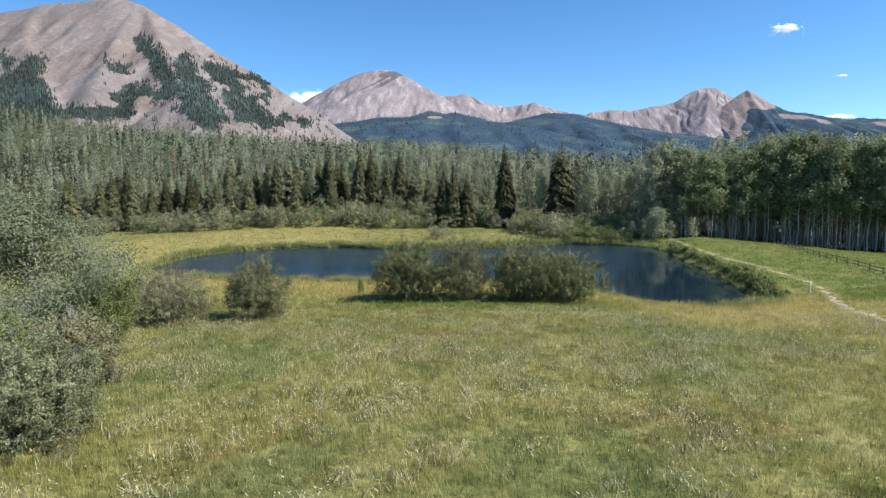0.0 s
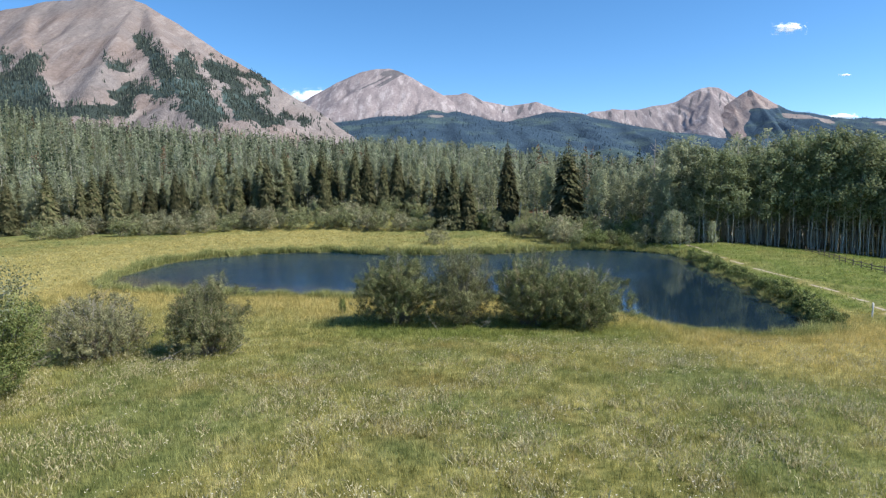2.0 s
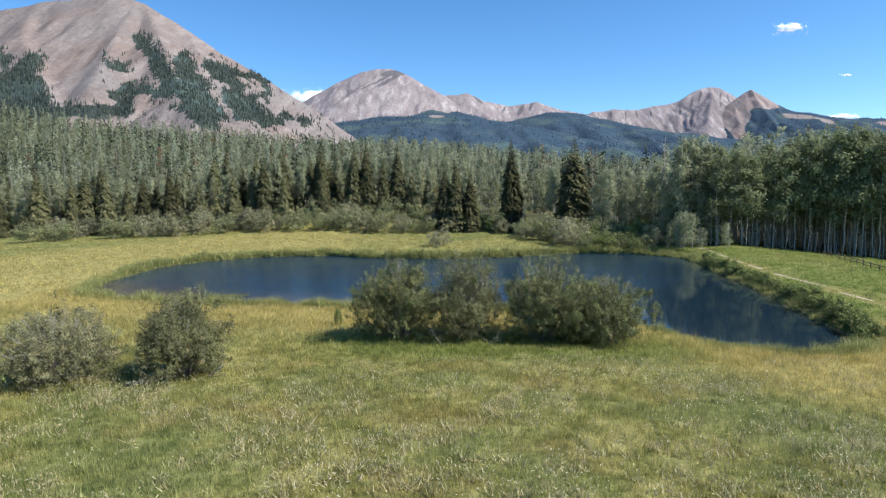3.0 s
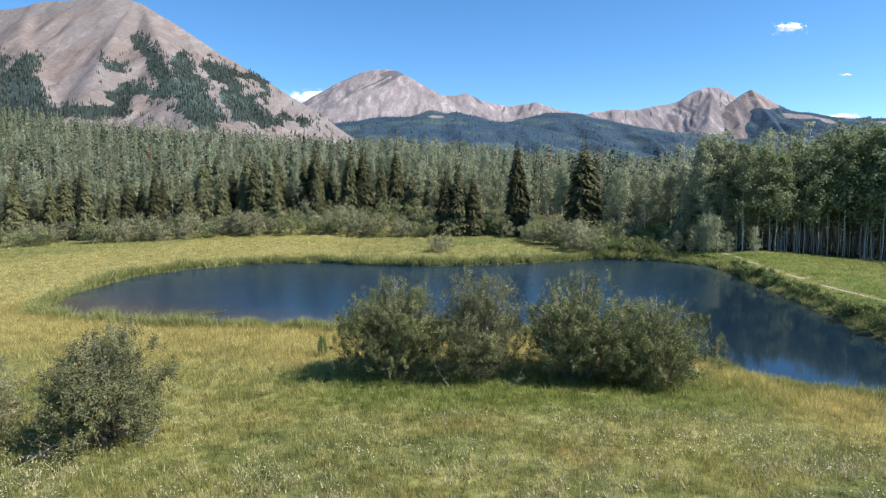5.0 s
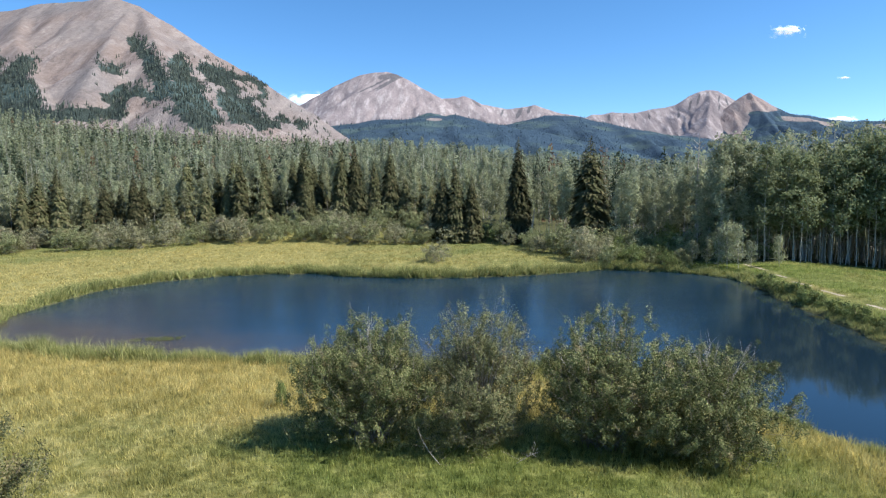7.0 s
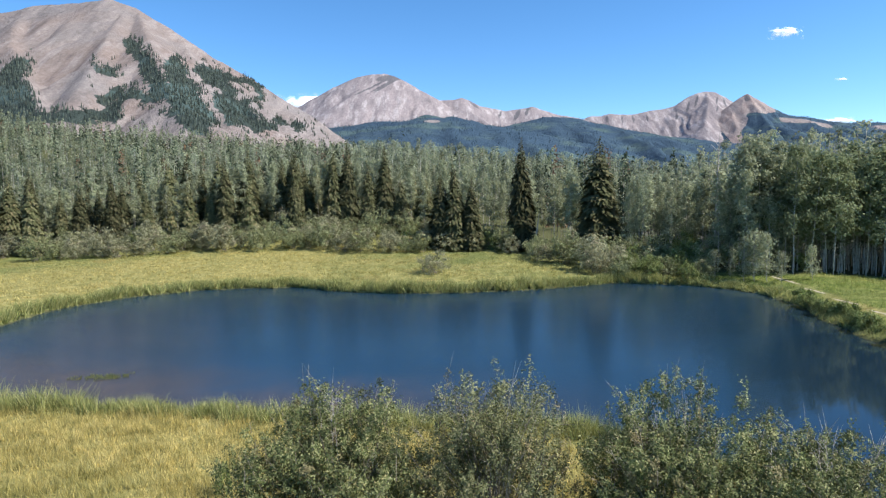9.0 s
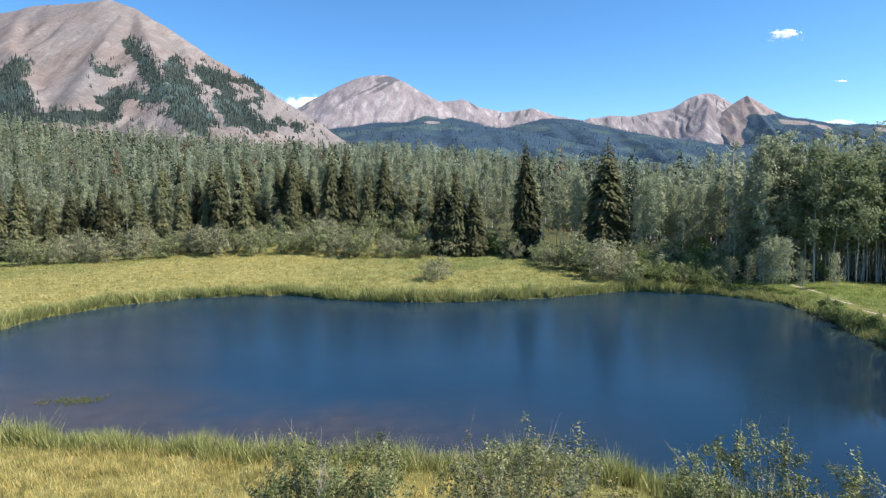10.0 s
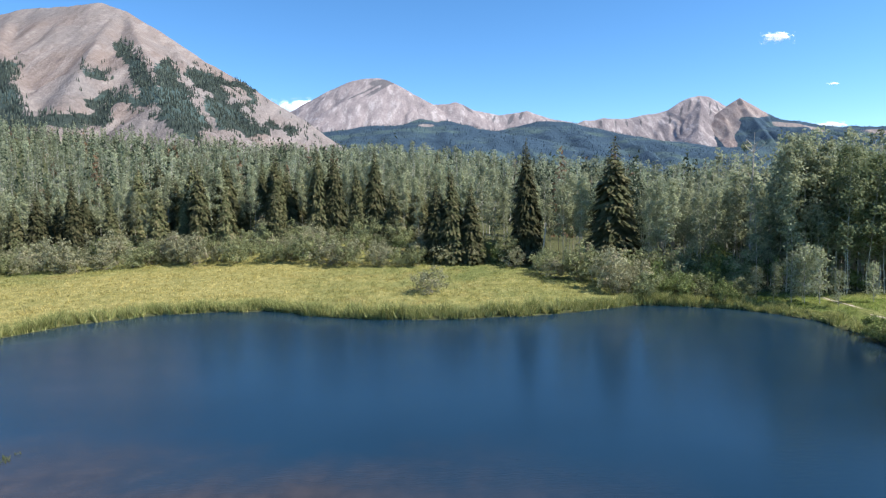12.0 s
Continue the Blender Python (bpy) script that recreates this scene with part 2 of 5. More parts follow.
def water_material():
    m, nt, bsdf = shader("pond_water", 0.05, 0.5)
    bsdf.inputs["IOR"].default_value = 1.33
    depth = grain(nt, 0.05, 2)
    open_water = ramp(nt, depth, (0.3, (0.007, 0.023, 0.042)), (0.7, (0.010, 0.031, 0.056)))
    # a breeze ruffles the open water; the south-east corner lies in the lee of the wood
    place = nt.nodes.new("ShaderNodeSeparateXYZ")
    nt.links.new(position(nt), place.inputs[0])
    drift = maths(nt, "MULTIPLY", maths(nt, "SUBTRACT", grain(nt, 0.05, 4, 0.6, stretch=(0.6, 1.6, 1)), 0.5), 26.0)
    south = maths(nt, "MULTIPLY", maths(nt, "SUBTRACT", 84.0, place.outputs[1]), 0.55)
    into = maths(nt, "ADD", maths(nt, "ADD", place.outputs[0], south), drift)
    lee = nt.nodes.new("ShaderNodeMapRange")
    lee.interpolation_type = "SMOOTHSTEP"
    for socket, v in zip(lee.inputs[1:5], (22.0, 31.0, 0.0, 1.0)):
        socket.default_value = v
    nt.links.new(into, lee.inputs[0])
    ruffle = grain(nt, 0.16, 4, 0.65, stretch=(0.5, 1.8, 1))
    rough = maths(nt, "MULTIPLY_ADD", ruffle, 0.14)
    rough.node.inputs[2].default_value = 0.125
    calm = maths(nt, "SUBTRACT", 1.0, maths(nt, "MULTIPLY", lee.outputs[0], 0.84))
    nt.links.new(maths(nt, "MULTIPLY", rough, calm), bsdf.inputs["Roughness"])
    ripple = grain(nt, 1.5, 3, 0.6, stretch=(1.0, 2.6, 1.0))
    bump(nt, bsdf, ripple, 0.3, 0.03)
    nt.links.new(maths(nt, "MULTIPLY", calm, 0.42), bsdf.inputs["Normal"].links[0].from_node.inputs["Strength"])
    deep_water = blend(nt, lee.outputs[0], open_water, (0.008, 0.020, 0.034))
    # brown mud shows through the shallows along the south and west shore
    bend = maths(nt, "MINIMUM", maths(nt, "SUBTRACT", place.outputs[0], 5.0), 0.0)
    shore_y = maths(nt, "ADD", maths(nt, "MULTIPLY", maths(nt, "MULTIPLY", bend, bend), 0.0055), 73.0)
    off_shore = maths(nt, "SUBTRACT", maths(nt, "SUBTRACT", place.outputs[1], shore_y), maths(nt, "MULTIPLY", maths(nt, "SUBTRACT", grain(nt, 0.09, 4, 0.65), 0.5), 14.0))
    shoal = nt.nodes.new("ShaderNodeMapRange")
    shoal.interpolation_type = "SMOOTHSTEP"
    for socket, v in zip(shoal.inputs[1:5], (2.0, 13.0, 0.8, 0.0)):
        socket.default_value = v
    nt.links.new(off_shore, shoal.inputs[0])
    west = nt.nodes.new("ShaderNodeMapRange")
    for socket, v in zip(west.inputs[1:5], (-6.0, 14.0, 1.0, 0.0)):
        socket.default_value = v
    nt.links.new(place.outputs[0], west.inputs[0])
    mud = ramp(nt, grain(nt, 0.8, 4), (0.3, (0.040, 0.030, 0.024)), (0.7, (0.072, 0.052, 0.040)))
    nt.links.new(blend(nt, maths(nt, "MULTIPLY", shoal.outputs[0], west.outputs[0]), deep_water, mud), bsdf.inputs["Base Color"])
    return m


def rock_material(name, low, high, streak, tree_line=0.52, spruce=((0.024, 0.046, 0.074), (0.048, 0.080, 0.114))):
    """Scree and rock in long streaks down the slope, two scales of stain."""
    m, nt, bsdf = shader(name, 0.95, 0.1)
    big = grain(nt, 0.0035, 6, 0.62)
    run = grain(nt, 0.03, 7, 0.7, stretch=(1.0, 0.22, 0.16))
    small = grain(nt, 0.09, 6, 0.75)
    col = ramp(nt, big, (0.38, low), (0.62, high))
    col = blend(nt, ramp(nt, run, (0.51, (0, 0, 0)), (0.61, (0.85, 0.85, 0.85))), col, streak)
    col = blend(nt, 1.0, col, ramp(nt, run, (0.28, (0.62, 0.63, 0.66)), (0.46, (1, 1, 1))), "MULTIPLY")
    col = blend(nt, 1.0, col, ramp(nt, small, (0.25, (0.66, 0.66, 0.68)), (0.75, (1.2, 1.2, 1.2))), "MULTIPLY")
    crag = ramp(nt, grain(nt, 0.02, 6, 0.7, stretch=(1.0, 0.3, 0.25)), (0.3, (0.050, 0.054, 0.066)), (0.7, (0.120, 0.118, 0.126)))
    bare = maths(nt, "MULTIPLY_ADD", grain(nt, 0.015, 6, 0.75, stretch=(1.0, 0.3, 0.3)), 0.8)
    nt.links.new(tint(nt)[1], bare.node.inputs[2])
    col = blend(nt, ramp(nt, bare, (0.80, (0, 0, 0)), (0.98, (0.8, 0.8, 0.8))), col, crag)
    if tree_line:
        woods = tint(nt)[0]
        # forest tones: the default dark pair is shifted blue for distance haze
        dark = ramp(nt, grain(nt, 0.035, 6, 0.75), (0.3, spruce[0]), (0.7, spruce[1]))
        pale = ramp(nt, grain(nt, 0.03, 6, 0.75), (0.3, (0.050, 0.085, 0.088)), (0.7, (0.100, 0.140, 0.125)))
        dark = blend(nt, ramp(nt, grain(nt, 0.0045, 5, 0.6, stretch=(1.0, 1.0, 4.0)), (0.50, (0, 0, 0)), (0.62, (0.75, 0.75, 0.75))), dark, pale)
        edge = maths(nt, "MULTIPLY_ADD", grain(nt, 0.02, 6, 0.7), 0.5)
        nt.links.new(maths(nt, "MULTIPLY", woods, 0.6), edge.node.inputs[2])
        col = blend(nt, ramp(nt, edge, (tree_line, (0, 0, 0)), (tree_line + 0.08, (1, 1, 1))), col, dark)
    nt.links.new(col, bsdf.inputs["Base Color"])
    bump(nt, bsdf, small, 0.8, 6.0)
    return m


WATER = water_material()
TALUS = rock_material("red_talus", (0.226, 0.180, 0.160), (0.228, 0.203, 0.194), (0.292, 0.254, 0.236), 0.56, ((0.024, 0.036, 0.034), (0.052, 0.066, 0.058)))
RED_WOODED = rock_material("red_wooded_rock", (0.250, 0.192, 0.176), (0.262, 0.226, 0.216), (0.345, 0.290, 0.268))
GREY_ROCK = rock_material("grey_rock", (0.225, 0.196, 0.200), (0.280, 0.240, 0.240), (0.400, 0.362, 0.358))
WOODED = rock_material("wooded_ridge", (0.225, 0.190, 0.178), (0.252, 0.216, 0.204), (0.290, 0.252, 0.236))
CLOUD_WHITE, cloud_nt, cloud_bsdf = shader("cloud_white", 1.0, 0.0)
cloud_bsdf.inputs["Base Color"].default_value = (0.9, 0.9, 0.9, 1)
# a faint added glow stands in for sunlight scattered through the vapour
cloud_bsdf.inputs["Emission Color"].default_value = (0.93, 0.96, 1.0, 1)
cloud_bsdf.inputs["Emission Strength"].default_value = 0.35
ragged = maths(cloud_nt, "MULTIPLY_ADD", grain(cloud_nt, 0.03, 6, 0.65), 0.9)
cloud_nt.links.new(tint(cloud_nt)[0], ragged.node.inputs[2])
cloud_nt.links.new(ramp(cloud_nt, ragged, (0.45, (0, 0, 0)), (1.0, (0.95, 0.95, 0.95))), cloud_bsdf.inputs["Alpha"])
POST_WHITE = bark_dark("white_post_paint", (0.55, 0.53, 0.48), (0.78, 0.77, 0.73))

# ---- the ground and the pond ----
SHORE = [(-45.5, 86), (-35, 79.5), (-23, 76.3), (-12, 74.4), (0, 73), (10.4, 70), (17.5, 63), (22.6, 56.5), (28, 53.8), (33.5, 58),
         (37, 75), (40.4, 96), (43.4, 112), (41, 122), (34.5, 127.6), (26.5, 129.4), (16, 125.2), (0, 123), (-12, 125.4), (-23, 131), (-37, 129.3), (-48.5, 119), (-50, 103)]


def closed_curve(points, steps=12):
    p = np.array(points, float)
    a, b, c, d = np.roll(p, 1, 0), p, np.roll(p, -1, 0), np.roll(p, -2, 0)
    t = np.linspace(0, 1, steps, endpoint=False)[None, :, None]
    a, b, c, d = (v[:, None, :] for v in (a, b, c, d))
    q = 0.5 * (2 * b + (c - a) * t + (2 * a - 5 * b + 4 * c - d) * t ** 2 + (3 * b - a - 3 * c + d) * t ** 3)
    return q.reshape(-1, 2)


def inside(poly, x, y):
    hit = np.zeros(x.shape, bool)
    for (x0, y0), (x1, y1) in zip(poly, np.roll(poly, -1, 0)):
        cross = ((y0 > y) != (y1 > y))
        hit ^= cross & (x < (x1 - x0) * (y - y0) / (y1 - y0 + 1e-12) + x0)
    return hit


def line_distance(pts, x, y, closed=False):
    best = np.full(x.shape, 1e9)
    ends = np.roll(pts, -1, 0) if closed else pts[1:]
    for (x0, y0), (x1, y1) in zip(pts, ends):
        dx, dy = x1 - x0, y1 - y0
        t = np.clip(((x - x0) * dx + (y - y0) * dy) / (dx * dx + dy * dy), 0, 1)
        best = np.minimum(best, np.hypot(x - x0 - t * dx, y - y0 - t * dy))
    return best


shore = closed_curve(SHORE)
# the waterline wanders by a few decimetres
shore += 1.8 * (np.c_[fbm(shore[:, 0] * 0.3, shore[:, 1] * 0.3, 4, 5), fbm(shore[:, 0] * 0.3, shore[:, 1] * 0.3, 4, 15)] - 0.5)
RX, RY, RS = -90.0, 20.0, 0.5
gx, gy = np.meshgrid(np.arange(RX, 90, RS), np.arange(RY, 170, RS))
raster = line_distance(shore, gx, gy, True) * np.where(inside(shore, gx, gy), -1, 1)


def sample(grid, x, y):
    u = np.clip((x - RX) / RS, 0, grid.shape[1] - 1.001)
    v = np.clip((y - RY) / RS, 0, grid.shape[0] - 1.001)
    i, j = u.astype(int), v.astype(int)
    a, b = u - i, v - j
    return (grid[j, i] * (1 - a) + grid[j, i + 1] * a) * (1 - b) + (grid[j + 1, i] * (1 - a) + grid[j + 1, i + 1] * a) * b


def pond_distance(x, y):
    return sample(raster, x, y) + np.hypot(np.maximum(0, np.abs(x) - 89), np.maximum(0, np.abs(y - 95) - 74))


TRAIL = np.array([(28, -24), (29.5, 2), (31, 22), (33.6, 36), (36.6, 49.5), (38.6, 54.1), (40.7, 58.7), (42.0, 62.4), (43.2, 67.5), (43.9, 73), (44.6, 79), (45.0, 87), (45.6, 96), (47.2, 108), (48.6, 118), (49.2, 126)])
trail_grid = line_distance(TRAIL, gx, gy)


def gz(x, y):
    """The height of the land."""
    x, y = np.asarray(x, float), np.asarray(y, float)
    d = pond_distance(x, y)
    land = 0.22 + 0.3 * smooth(0, 1.5, d) + 0.4 * smooth(1, 16, d)
    land = land + 0.05 * np.clip(56 - y, 0, 75)
    land = land + 0.03 * np.clip(y - 130, 0, 60)
    land = land + 5.0 * smooth(160, 195, y) * np.exp(-((x + 18) / 50) ** 2)
    land = land + (0.03 * np.clip(x - 35, 0, 15) - 0.095 * np.clip(x - 56, 0, 32)) * smooth(10, 45, y) * smooth(0, 6, d) * smooth(215, 165, y)
    ratio = np.clip(x / np.maximum(y + 3, 50), -0.9, 0.5)
    climb = 0.088 * np.clip(y - 195, 0, 420) * (1.0 - 1.25 * np.clip(ratio, 0, 1) - 1.7 * np.clip(ratio, -1, 0) + 0.2 * smooth(-0.6, -0.72, ratio))
    land = land + climb
    land = land + 0.25 * (fbm(x * 0.15, y * 0.15, 4, 3) - 0.5) * smooth(1, 8, d)
    bed = -np.clip(-d, 0, 8) * 0.28
    return np.where(d < 0, bed + 0.22 * smooth(-0.6, 0, d), land)


def meadow_zone(x, y):
    """How dry and yellow the growth is: a sedge ring about the pond, widest to the west and south."""
    d = pond_distance(x, y)
    n = fbm(x * 0.12, y * 0.12, 4, 21) - 0.5
    west = smooth(20, -25, x)
    ring = smooth(19, 7, d + 14 * n - 26 * west * smooth(70, 100, y))
    ring = ring * (1 - 0.8 * smooth(-10, -4, x) * smooth(20, 15, x) * smooth(59.5, 56, y + 3 * n))
    green_bank = smooth(35, 41, x) * smooth(50, 58, y)
    centre = smooth(-35, -5, x) * smooth(115, 124, y) * 0.65
    near_far = smooth(18, 34, y) * (0.35 + 0.65 * smooth(0.6, 2.6 + 5.0 * smooth(95, 112, y), d + 3 * n))
    far_side = 1 - 0.12 * smooth(95, 112, y) - 0.2 * smooth(0.45, 0.6, n + 0.5) * smooth(90, 105, y)
    return np.clip(ring * far_side * (1 - 0.9 * green_bank) * (1 - centre) * near_far + 0.22 * smooth(0.0, 0.25, n) , 0, 1)


def lushness(x, y):
    """Where the growth stays fresh green: the strip beside the wood and the damp ground before the willows."""
    n = 4 * (fbm(x * 0.2, y * 0.2, 3, 29) - 0.5)
    return np.maximum(smooth(37, 42, x + n) * smooth(46, 56, y) * (0.5 + 0.5 * smooth(0.38, 0.6, fbm(x * 0.22, y * 0.12, 4, 33))), 0.7 * smooth(-12, -6, x + n) * smooth(22, 15, x) * smooth(49, 53, y + n) * smooth(60, 57, y))


def back_edge(x):
    """The y past which the wood behind the pond stands."""
    return np.interp(x, [-160, -95, -60, -20, 8, 22, 32, 40, 46, 52, 58, 66, 72, 78, 86, 100, 140], [158, 178, 184, 186, 172, 166, 145, 131, 129.5, 125, 125.5, 127, 126, 121.5, 118, 113, 105])


def wooded(x, y):
    return smooth(-1, 4, y - back_edge(x))


def axis(lo, hi, step, far):
    fine = np.arange(lo, hi + step / 2, step)
    out, s, v = [], step, hi
    while v < far[1]:
        s *= 1.13
        v += s
        out.append(v)
    left, s, v = [], step, lo
    while v > far[0]:
        s *= 1.13
        v -= s
        left.append(v)
    return np.array(left[::-1] + list(fine) + out)


def build_ground():
    xs, ys = axis(-75, 75, 1.0, (-4300, 4300)), axis(-2, 150, 0.9, (-2500, 4400))
    X, Y = np.meshgrid(xs, ys)
    Z = gz(X, Y)
    nx, ny = len(xs), len(ys)
    idx = np.arange(nx * ny).reshape(ny, nx)
    faces = np.stack([idx[:-1, :-1], idx[:-1, 1:], idx[1:, 1:], idx[1:, :-1]], -1).reshape(-1, 4)
    trail = 1 - smooth(0.18, 0.8, sample(trail_grid, X, Y) + 3 * (pond_distance(X, Y) > 60))
    wet = 1 - smooth(0.3, 1.0, pond_distance(X, Y))
    zone = np.stack([meadow_zone(X, Y), trail - lushness(X, Y) * (1 - trail), np.maximum(wooded(X, Y), wet)], -1)
    me = fast_mesh("ground", np.stack([X, Y, Z], -1).reshape(-1, 3), faces, GROUND, True, zone.reshape(-1, 3))
    tagged(new("ground", me), "meadow ground with green and straw-yellow grass patches", "ground", kind="structure")


build_ground()
wm = bmesh.new()
wm.faces.new([wm.verts.new((x, y, 0.0)) for x, y in shore + 0.6 * (shore - shore.mean(0)) / np.linalg.norm(shore - shore.mean(0), axis=1)[:, None]])
bmesh.ops.triangulate(wm, faces=wm.faces[:])
water_mesh = bpy.data.meshes.new("pond_water")
wm.to_mesh(water_mesh)
water_mesh.materials.append(WATER)
tagged(new("water", water_mesh), "still dark blue pond water with faint ripples", "water", kind="structure")


# ---- mountains ----
def crest_height(crest, slope, X, Y, steep):
    best = np.full(X.shape, -1e9)
    p = np.array(crest, float)
    for a, b in zip(p[:-1], p[1:]):
        dx, dy = b[0] - a[0], b[1] - a[1]
        t = np.clip(((X - a[0]) * dx + (Y - a[1]) * dy) / (dx * dx + dy * dy), 0, 1)
        away = np.hypot(X - a[0] - t * dx, Y - a[1] - t * dy)
        best = np.maximum(best, a[2] + t * (b[2] - a[2]) - slope * away * steep)
    return best


def mountain(name, label, crests, slope, xr, yr, step, rough, material, woods, seed, ribs=0.3, gully=130, crags=()):
    """A mountain as a sheet of land below its crest lines, cut by gullies; woods(x, y, z): where forest covers it."""
    xs, ys = np.arange(xr[0], xr[1], step), np.arange(yr[0], yr[1], step)
    X, Y = np.meshgrid(xs, ys)
    wx = X + 130 * (fbm(X / 240, Y / 240, 4, seed) - 0.5)
    rib = np.abs(2 * fbm(wx / gully, Y / 900, 4, seed + 3) - 1)
    Z = np.full(X.shape, -1e9)
    for crest in crests:
        Z = np.maximum(Z, crest_height(crest, slope, X, Y, 1.0 + ribs * (2 * rib - 0.3)))
    Z = Z + 0.4 * rough * (fbm(X / 60, Y / 60, 5, seed + 5) - 0.5)
    Z = np.maximum(Z, -20)
    nx, ny = len(xs), len(ys)
    idx = np.arange(nx * ny).reshape(ny, nx)
    faces = np.stack([idx[:-1, :-1], idx[:-1, 1:], idx[1:, 1:], idx[1:, :-1]], -1).reshape(-1, 4)
    W = woods(X, Y, Z)
    C = W * 0                         # dark crags: x, z, half width, half height, slant
    for cx, cz, cw, ch, slant in crags:
        C = np.maximum(C, np.clip(1.4 - np.hypot((X - cx - slant * (Z - cz)) / cw, (Z - cz) / ch), 0, 0.75))
    cols = np.stack([W, C, W * 0], -1).reshape(-1, 3)
    ob = tagged(new(name, fast_mesh(name, np.stack([X, Y, Z], -1).reshape(-1, 3), faces, material, True, cols)), label, "mountain", kind="structure")
    return ob, (xs, ys, Z, W)


def bare_left(x, y, z):
    """Spruce woods in tongues down the big mountain's gullies, by bearing and steepness of sight from the meadow, in thousandths."""
    u, v = 1000 * x / y, 1000 * (z - 12.6) / (y - 8.6)
    n = fbm(u / 9, v / 13, 5, 31) - 0.5
    best = np.full(x.shape, -1.0)
    for u0, v0, u1, v1, w in TONGUES:
        du, dv = u1 - u0, v1 - v0
        t = np.clip(((u - u0) * du + (v - v0) * dv) / (du * du + dv * dv), 0, 1)
        best = np.maximum(best, (0.93 * w - np.hypot(u - u0 - t * du, v - v0 - t * dv)) / 12)
    thin = 0.5 * smooth(0.62, 0.75, fbm(u / 5, v / 7, 3, 37)) * smooth(245, 215, v) * smooth(-600, -540, u)      # single trees out on the scree
    return np.clip(np.maximum(smooth(-0.25, 0.55, best + 2.0 * n) * (best > -0.7), thin), 0, 1)


TONGUES = [(-491, 249, -467, 217, 16), (-472, 222, -442, 181, 17), (-446, 181, -403, 130, 15), (-428, 218, -416, 180, 19), (-416, 180, -384, 125, 24),
           (-384, 216, -358, 193, 12), (-371, 198, -335, 170, 12), (-354, 163, -296, 122, 17), (-343, 199, -293, 187, 6), (-315, 159, -290, 165, 8),
           (-302, 186, -293, 174, 5), (-665, 226, -703, 201, 14), (-693, 184, -665, 124, 36), (-727, 171, -716, 134, 26), (-631, 138, -523, 140, 15),
           (-541, 164, -511, 180, 11), (-508, 171, -520, 150, 10), (-490, 179, -471, 163, 12), (-461, 176, -437, 139, 6), (-555, 225, -546, 213, 8),
           (-537, 214, -524, 207, 8), (-267, 128, -226, 118, 9), (-342, 127, -268, 120, 8), (-726, 234, -714, 221, 10)]


def never(x, y, z):
    return np.zeros(x.shape)


def below(line, width=40, seed=40):
    return lambda x, y, z: smooth(line + width, line - width, z + 120 * (fbm(x / 300, y / 300, 4, seed) - 0.5))


def twin_woods(x, y, z):
    """Forest climbs the pointed peak's west foot and its shaded east side; the wedge between them is bare red scree."""
    u, v = x / y, (z - 12.6) / (y - 8.6)
    n = fbm(x / 90, z / 70, 4, 43) - 0.5
    east = smooth(0.494, 0.500, u + 0.02 * n) * smooth(0.136, 0.126, v + 0.02 * n + 0.25 * np.clip(0.515 - u, 0, 1))
    west = smooth(0.0, 0.012, 0.452 + 1.0 * (0.112 - v) - u + 0.012 * n) * smooth(0.122, 0.110, v + 0.015 * n)
    return np.clip(np.maximum(east, west), 0, 1)


CREST_LEFT = [(-1750, 2000, 470), (-1397, 1950, 598), (-1261, 1950, 625), (-1119, 1950, 631), (-1015, 1950, 641), (-941, 1950, 612), (-863, 1950, 564), (-794, 1950, 520),
              (-708, 1950, 457), (-620, 1950, 409), (-515, 1950, 340), (-427, 1950, 286), (-344, 1950, 210)]
SPURS_LEFT = [[(-1288, 1950, 620), (-1130, 1656, 450), (-944, 1414, 309), (-765, 1206, 189)],
              [(-962, 1950, 620), (-893, 1714, 484), (-815, 1478, 347), (-737, 1256, 218)],
              [(-936, 1950, 608), (-775, 1677, 450), (-652, 1470, 329), (-559, 1307, 235), (-480, 1176, 159)],
              [(-807, 1940, 526), (-684, 1719, 398), (-547, 1491, 265), (-449, 1341, 178)],
              [(-683, 1930, 444), (-559, 1712, 317), (-439, 1521, 206)]]
left_mountain = mountain("mountain", "bare reddish talus mountain with dark spruce tongues", [CREST_LEFT] + SPURS_LEFT, 0.70,
                         (-2300, -150), (700, 2600), 10, 30, TALUS, bare_left, 51, 0.14, 90)
CREST_MID = [(-1250, 3600, 300), (-827, 3620, 555), (-741, 3620, 609), (-622, 3620, 670), (-487, 3620, 723), (-403, 3620, 738), (-319, 3620, 740), (-276, 3620, 727),
             (-220, 3620, 700), (-138, 3620, 643), (-55, 3620, 583), (12, 3620, 582), (79, 3620, 584), (119, 3620, 597), (162, 3620, 580), (212, 3620, 546),
             (279, 3620, 535), (380, 3620, 514), (463, 3620, 523), (547, 3620, 535), (614, 3620, 511), (681, 3620, 487), (782, 3620, 469), (849, 3620, 455)]
SPUR_MID = [(-335, 3600, 738), (-430, 3420, 630), (-520, 3220, 515), (-600, 3050, 400)]
SPUR_SADDLE = [(119, 3620, 595), (150, 3480, 515), (230, 3300, 420)]
mountain("mountain", "grey-pink rounded scree peak with bare ridges", [CREST_MID, SPUR_MID, SPUR_SADDLE], 0.6, (-1500, 1300), (2700, 4300), 13, 22, GREY_ROCK, below(250), 61, 0.07, 60,
         [(-290, 705, 70, 34, 1.2), (-370, 640, 12, 110, 1.3), (-330, 640, 9, 90, 1.1), (-300, 650, 16, 70, 1.0), (190, 545, 16, 36, -0.8), (440, 480, 16, 46, 0.6), (340, 480, 10, 40, 0.5), (500, 500, 12, 34, 0.5)])
